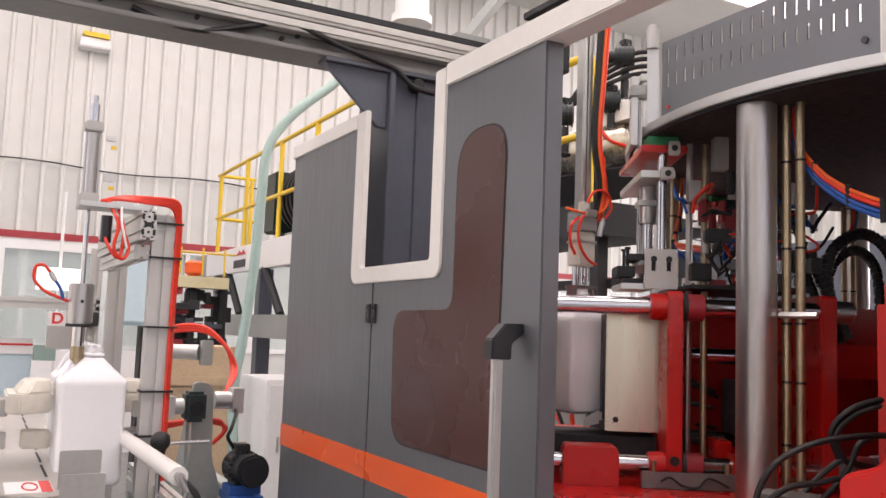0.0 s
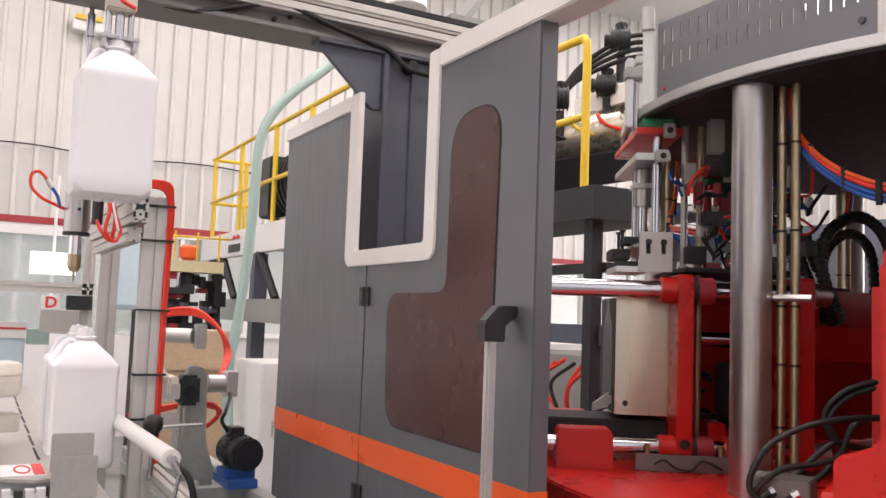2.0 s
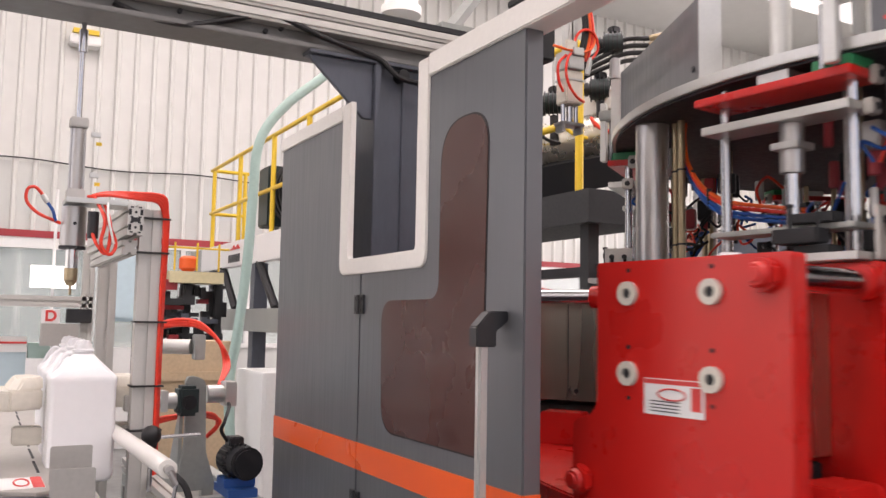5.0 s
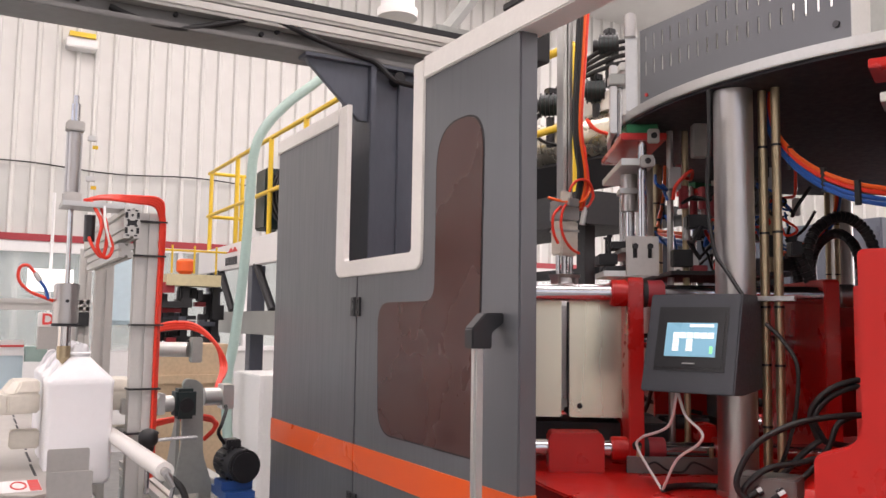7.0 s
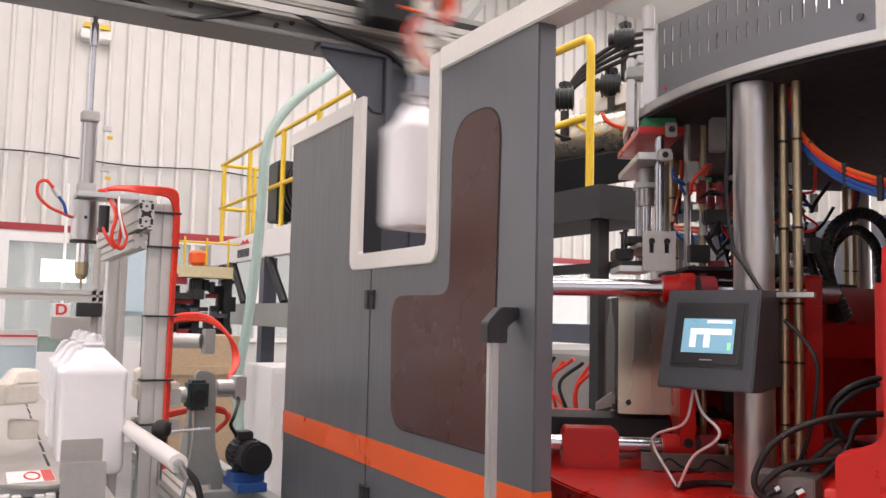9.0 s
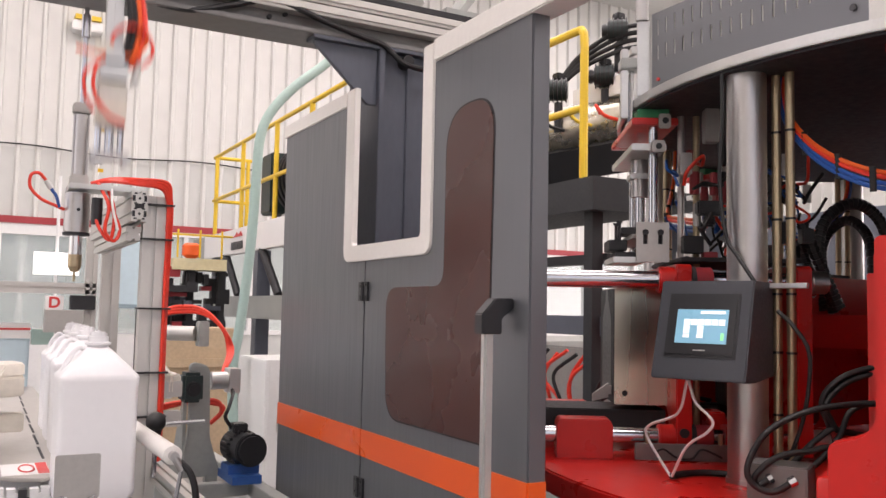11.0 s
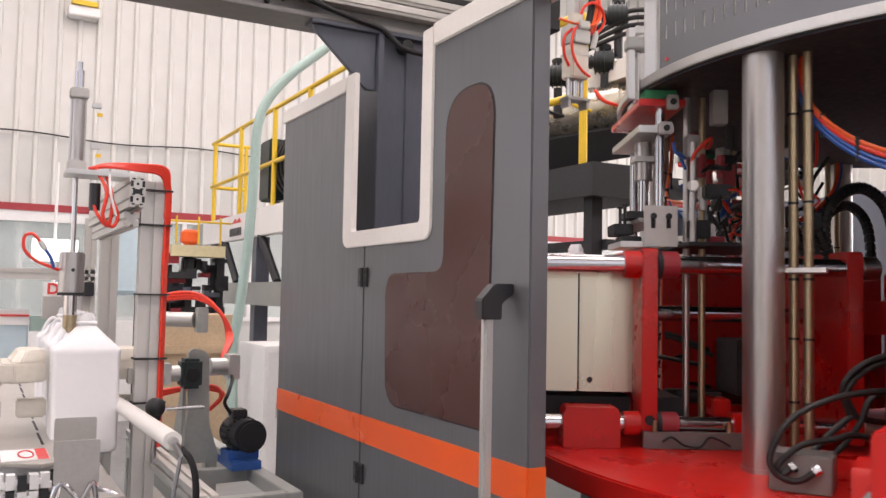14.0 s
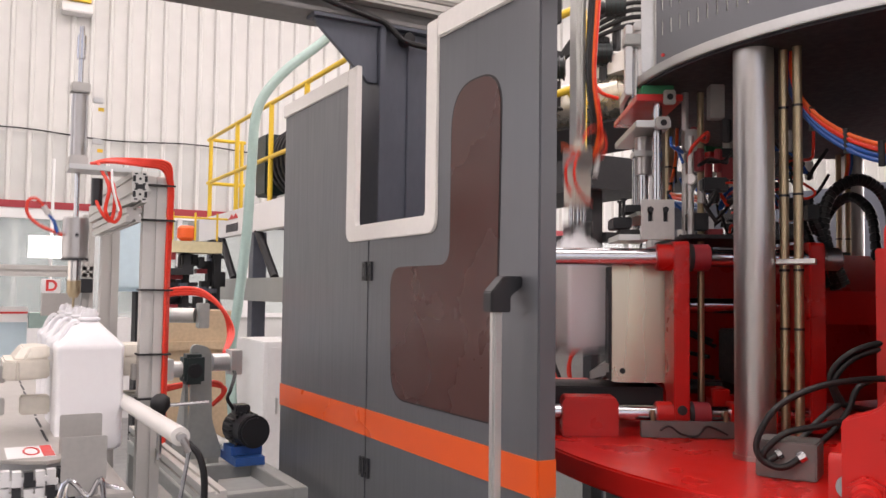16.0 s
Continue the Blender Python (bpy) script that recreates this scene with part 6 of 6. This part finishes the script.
# ---- motion ----
PERIOD = 7.7
TURN = [(11.3, 60.0), (11.65, 60.0), (11.85, 58.2), (12.0, 55.6), (12.2, 51.1), (12.5, 42.9), (12.8, 34.6), (13.0, 28.4), (13.2, 22.6), (13.4, 16.9), (13.7, 8.9), (13.9, 4.2), (14.1, 1.2), (14.3, 0.0)]
BX, Y_MOULD, Y_LINE = -1.56, 2.04, 0.385
Z_MOULD, Z_TOP, Z_LINE = 1.170, 1.735, 0.895
# one cycle of the arm: seconds, y, z of the held base
CYCLE = [(-1.6, Y_MOULD, 1.742), (-1.35, Y_MOULD, 1.62), (-1.0, Y_MOULD, Z_MOULD + 0.02), (-0.9, Y_MOULD, Z_MOULD), (0.45, Y_MOULD, Z_MOULD), (0.6, Y_MOULD, 1.36), (0.75, Y_MOULD, 1.665), (0.9, Y_MOULD, 1.73), (1.05, Y_MOULD, Z_TOP), (1.15, 1.88, Z_TOP),
         (1.3, 1.36, Z_TOP), (1.4, 1.11, Z_TOP), (1.5, 0.90, Z_TOP), (1.6, 0.70, Z_TOP), (1.7, 0.53, Z_TOP), (1.8, 0.42, Z_TOP), (1.95, Y_LINE, Z_TOP), (2.12, Y_LINE, 1.69), (2.25, Y_LINE, 1.52), (2.4, Y_LINE, 1.20), (2.52, Y_LINE, 0.95), (2.6, Y_LINE, Z_LINE),
         (2.95, Y_LINE, Z_LINE), (3.05, Y_LINE, 1.06), (3.2, Y_LINE, 1.40), (3.35, Y_LINE, 1.66), (3.45, Y_LINE, 1.742), (3.55, 0.40, 1.742), (3.7, 0.47, 1.742), (3.85, 0.60, 1.742), (4.0, 0.78, 1.742), (4.1, 0.95, 1.742), (4.2, 1.13, 1.742), (4.4, 1.52, 1.742), (4.65, 1.92, 1.742), (4.85, Y_MOULD, 1.742)]


def spin(t):
    """Degrees that the table still has to turn at a time, counted through the clip."""
    a = 0.0
    for shift in (0.0, PERIOD):
        ts, vs = zip(*TURN)
        a += float(np.interp(t + shift, ts, vs))
    return a


def arm_rows():
    """The arm's cycles; the second comes back a little late, and the third starts late."""
    rows = []
    for k in (-1, 0, 1, 2):
        for s, y, z in CYCLE:
            late = 0.11 if k == 2 else 0.09 if k == 1 and s > 3.0 else 0.0
            rows.append((round(s + k * PERIOD + late, 3), y, z))
    return sorted(rows)


def arm_at(t):
    rows = arm_rows()
    ts = [r[0] for r in rows]
    return float(np.interp(t, ts, [r[1] for r in rows])), float(np.interp(t, ts, [r[2] for r in rows]))


def arm_times():
    ts = {0.0, 16.0} | {r[0] for r in arm_rows()}
    return sorted(t for t in ts if 0 <= t <= 16)


OPENS = [(-0.85, 0.0), (-0.7, 0.08), (-0.5, 0.25), (-0.3, 0.42), (0.0, 0.61), (0.3, 0.72), (0.6, 0.82), (1.0, 0.9), (1.6, 0.97), (2.2, 1.0), (4.2, 1.0), (4.5, 0.0)]


def opening(t):
    """How far the mould at the picking place stands open, 0 to 1."""
    pts = []
    for k in (-1, 0, 1, 2):
        o = k * PERIOD
        pts += [(o + s, v) for s, v in OPENS]
    pts.sort()
    return float(np.interp(t, [p[0] for p in pts], [p[1] for p in pts]))


STOPS = [-1.56, -2.12, -2.42, -2.72, -3.02]
STOPS_Y = [0.385, 0.418, 0.425, 0.43, 0.435]


def turn_times():
    return sorted({0.0, 16.0} | {round(t - s, 3) for t, _ in TURN for s in (0, PERIOD) if 0 <= t - s <= 16})


def motions():
    times = turn_times()
    for ob, off in MACHINE:
        walk(ob, [(t, pose(CX, CY, 0, 0, 0, TH + off - 60 + spin(t))) for t in times])
    # the picking place is served in turn by three stations
    served = {0: UNITS[5], 1: UNITS[0], 2: UNITS[1]}
    for k, un in served.items():
        rows = []
        for t in sorted({0.0, 16.0} | {round(o * PERIOD + s, 3) for o in range(-1, 3) for s, _ in OPENS if 0 <= o * PERIOD + s <= 16}):
            near = -1.0 <= t - k * PERIOD <= 5.6
            rows.append((t, opening(t) if near else 0.0))
        for child in un.children:
            if child.name.startswith("outer_platen"):
                walk(child, [(t, pose(0.14 * v, 0, 0)) for t, v in rows])
            if child.name.startswith("inner_platen"):
                walk(child, [(t, pose(-0.139 * v, 0, 0)) for t, v in rows])
    walk(arm, [(t, pose(BX, arm_at(t)[0], arm_at(t)[1] - 0.022)) for t in arm_times()])
    walk(slide, [(t, pose(BX, arm_at(t)[0], 0)) for t in arm_times()])
    # test head and jaws
    head, grip = [], []
    for k in (-1, 0, 1, 2):
        o = k * PERIOD
        head += [(o + 0.45, 1.28), (o + 0.58, 1.36), (o + 0.72, 1.515), (o + 0.8, 1.53), (o + 5.05, 1.53), (o + 5.15, 1.50), (o + 5.3, 1.32), (o + 5.4, 1.28)]
        grip += [(o + 1.1, 0.0), (o + 1.2, 0.2), (o + 1.35, 0.9), (o + 1.42, 1.0), (o + 4.7, 1.0), (o + 4.8, 0.85), (o + 4.95, 0.1), (o + 5.05, 0.0)]
    ends = [0.0, 16.0]
    ht = sorted({t for t, _ in head if 0 < t < 16} | set(ends))
    gt = sorted({t for t, _ in grip if 0 < t < 16} | set(ends))
    walk(HEAD, [(t, pose(-2.12, 0.366, float(np.interp(t, *zip(*head))))) for t in ht])
    for jw, side in zip(JAWS, (1, -1)):
        walk(jw, [(t, pose(-2.27, 0.418 + side * (0.112 + 0.07 * float(np.interp(t, *zip(*grip)))), Z_LINE + 0.02)) for t in gt])
    # canisters: number k leaves the mould at k cycles
    for i, ob in enumerate(BOTTLES):
        k = i - 2
        o = k * PERIOD
        rows = []
        ts = {0.0, 16.0} | {t for t in arm_times() if o - 1.0 <= t <= o + 2.6}
        for n in range(4):
            ts |= {t for t in (o + n * PERIOD + 3.2, o + n * PERIOD + 3.45, o + n * PERIOD + 3.9, o + n * PERIOD + 4.15) if 0 <= t <= 16}
        ts |= {t for t in turn_times() if t <= o}
        for t in sorted(ts):
            u = t - o
            if u <= 2.6:
                y, z = arm_at(t) if u >= -0.9 else (Y_MOULD, Z_MOULD)
                if u < -1.1:
                    # still in the turning mould: carried round with it
                    a = radians(TH + (k - 2) * 60 + spin(t))
                    rows.append((t, pose(CX + 1.576 * math.cos(a), CY + 1.576 * math.sin(a), Z_MOULD, 0, 0, math.degrees(a) + 121.6 - 0.0)))
                    continue
                rows.append((t, pose(BX, y, z)))
            else:
                n = 0.0
                for c in range(4):
                    n += float(np.interp(u, [c * PERIOD + 3.2, c * PERIOD + 3.45, c * PERIOD + 3.9, c * PERIOD + 4.15], [0, 0.25, 0.85, 1]))
                n = min(n, 4)
                rows.append((t, pose(float(np.interp(n, range(5), STOPS)), float(np.interp(n, range(5), STOPS_Y)), Z_LINE)))
        walk(ob, rows)


motions()
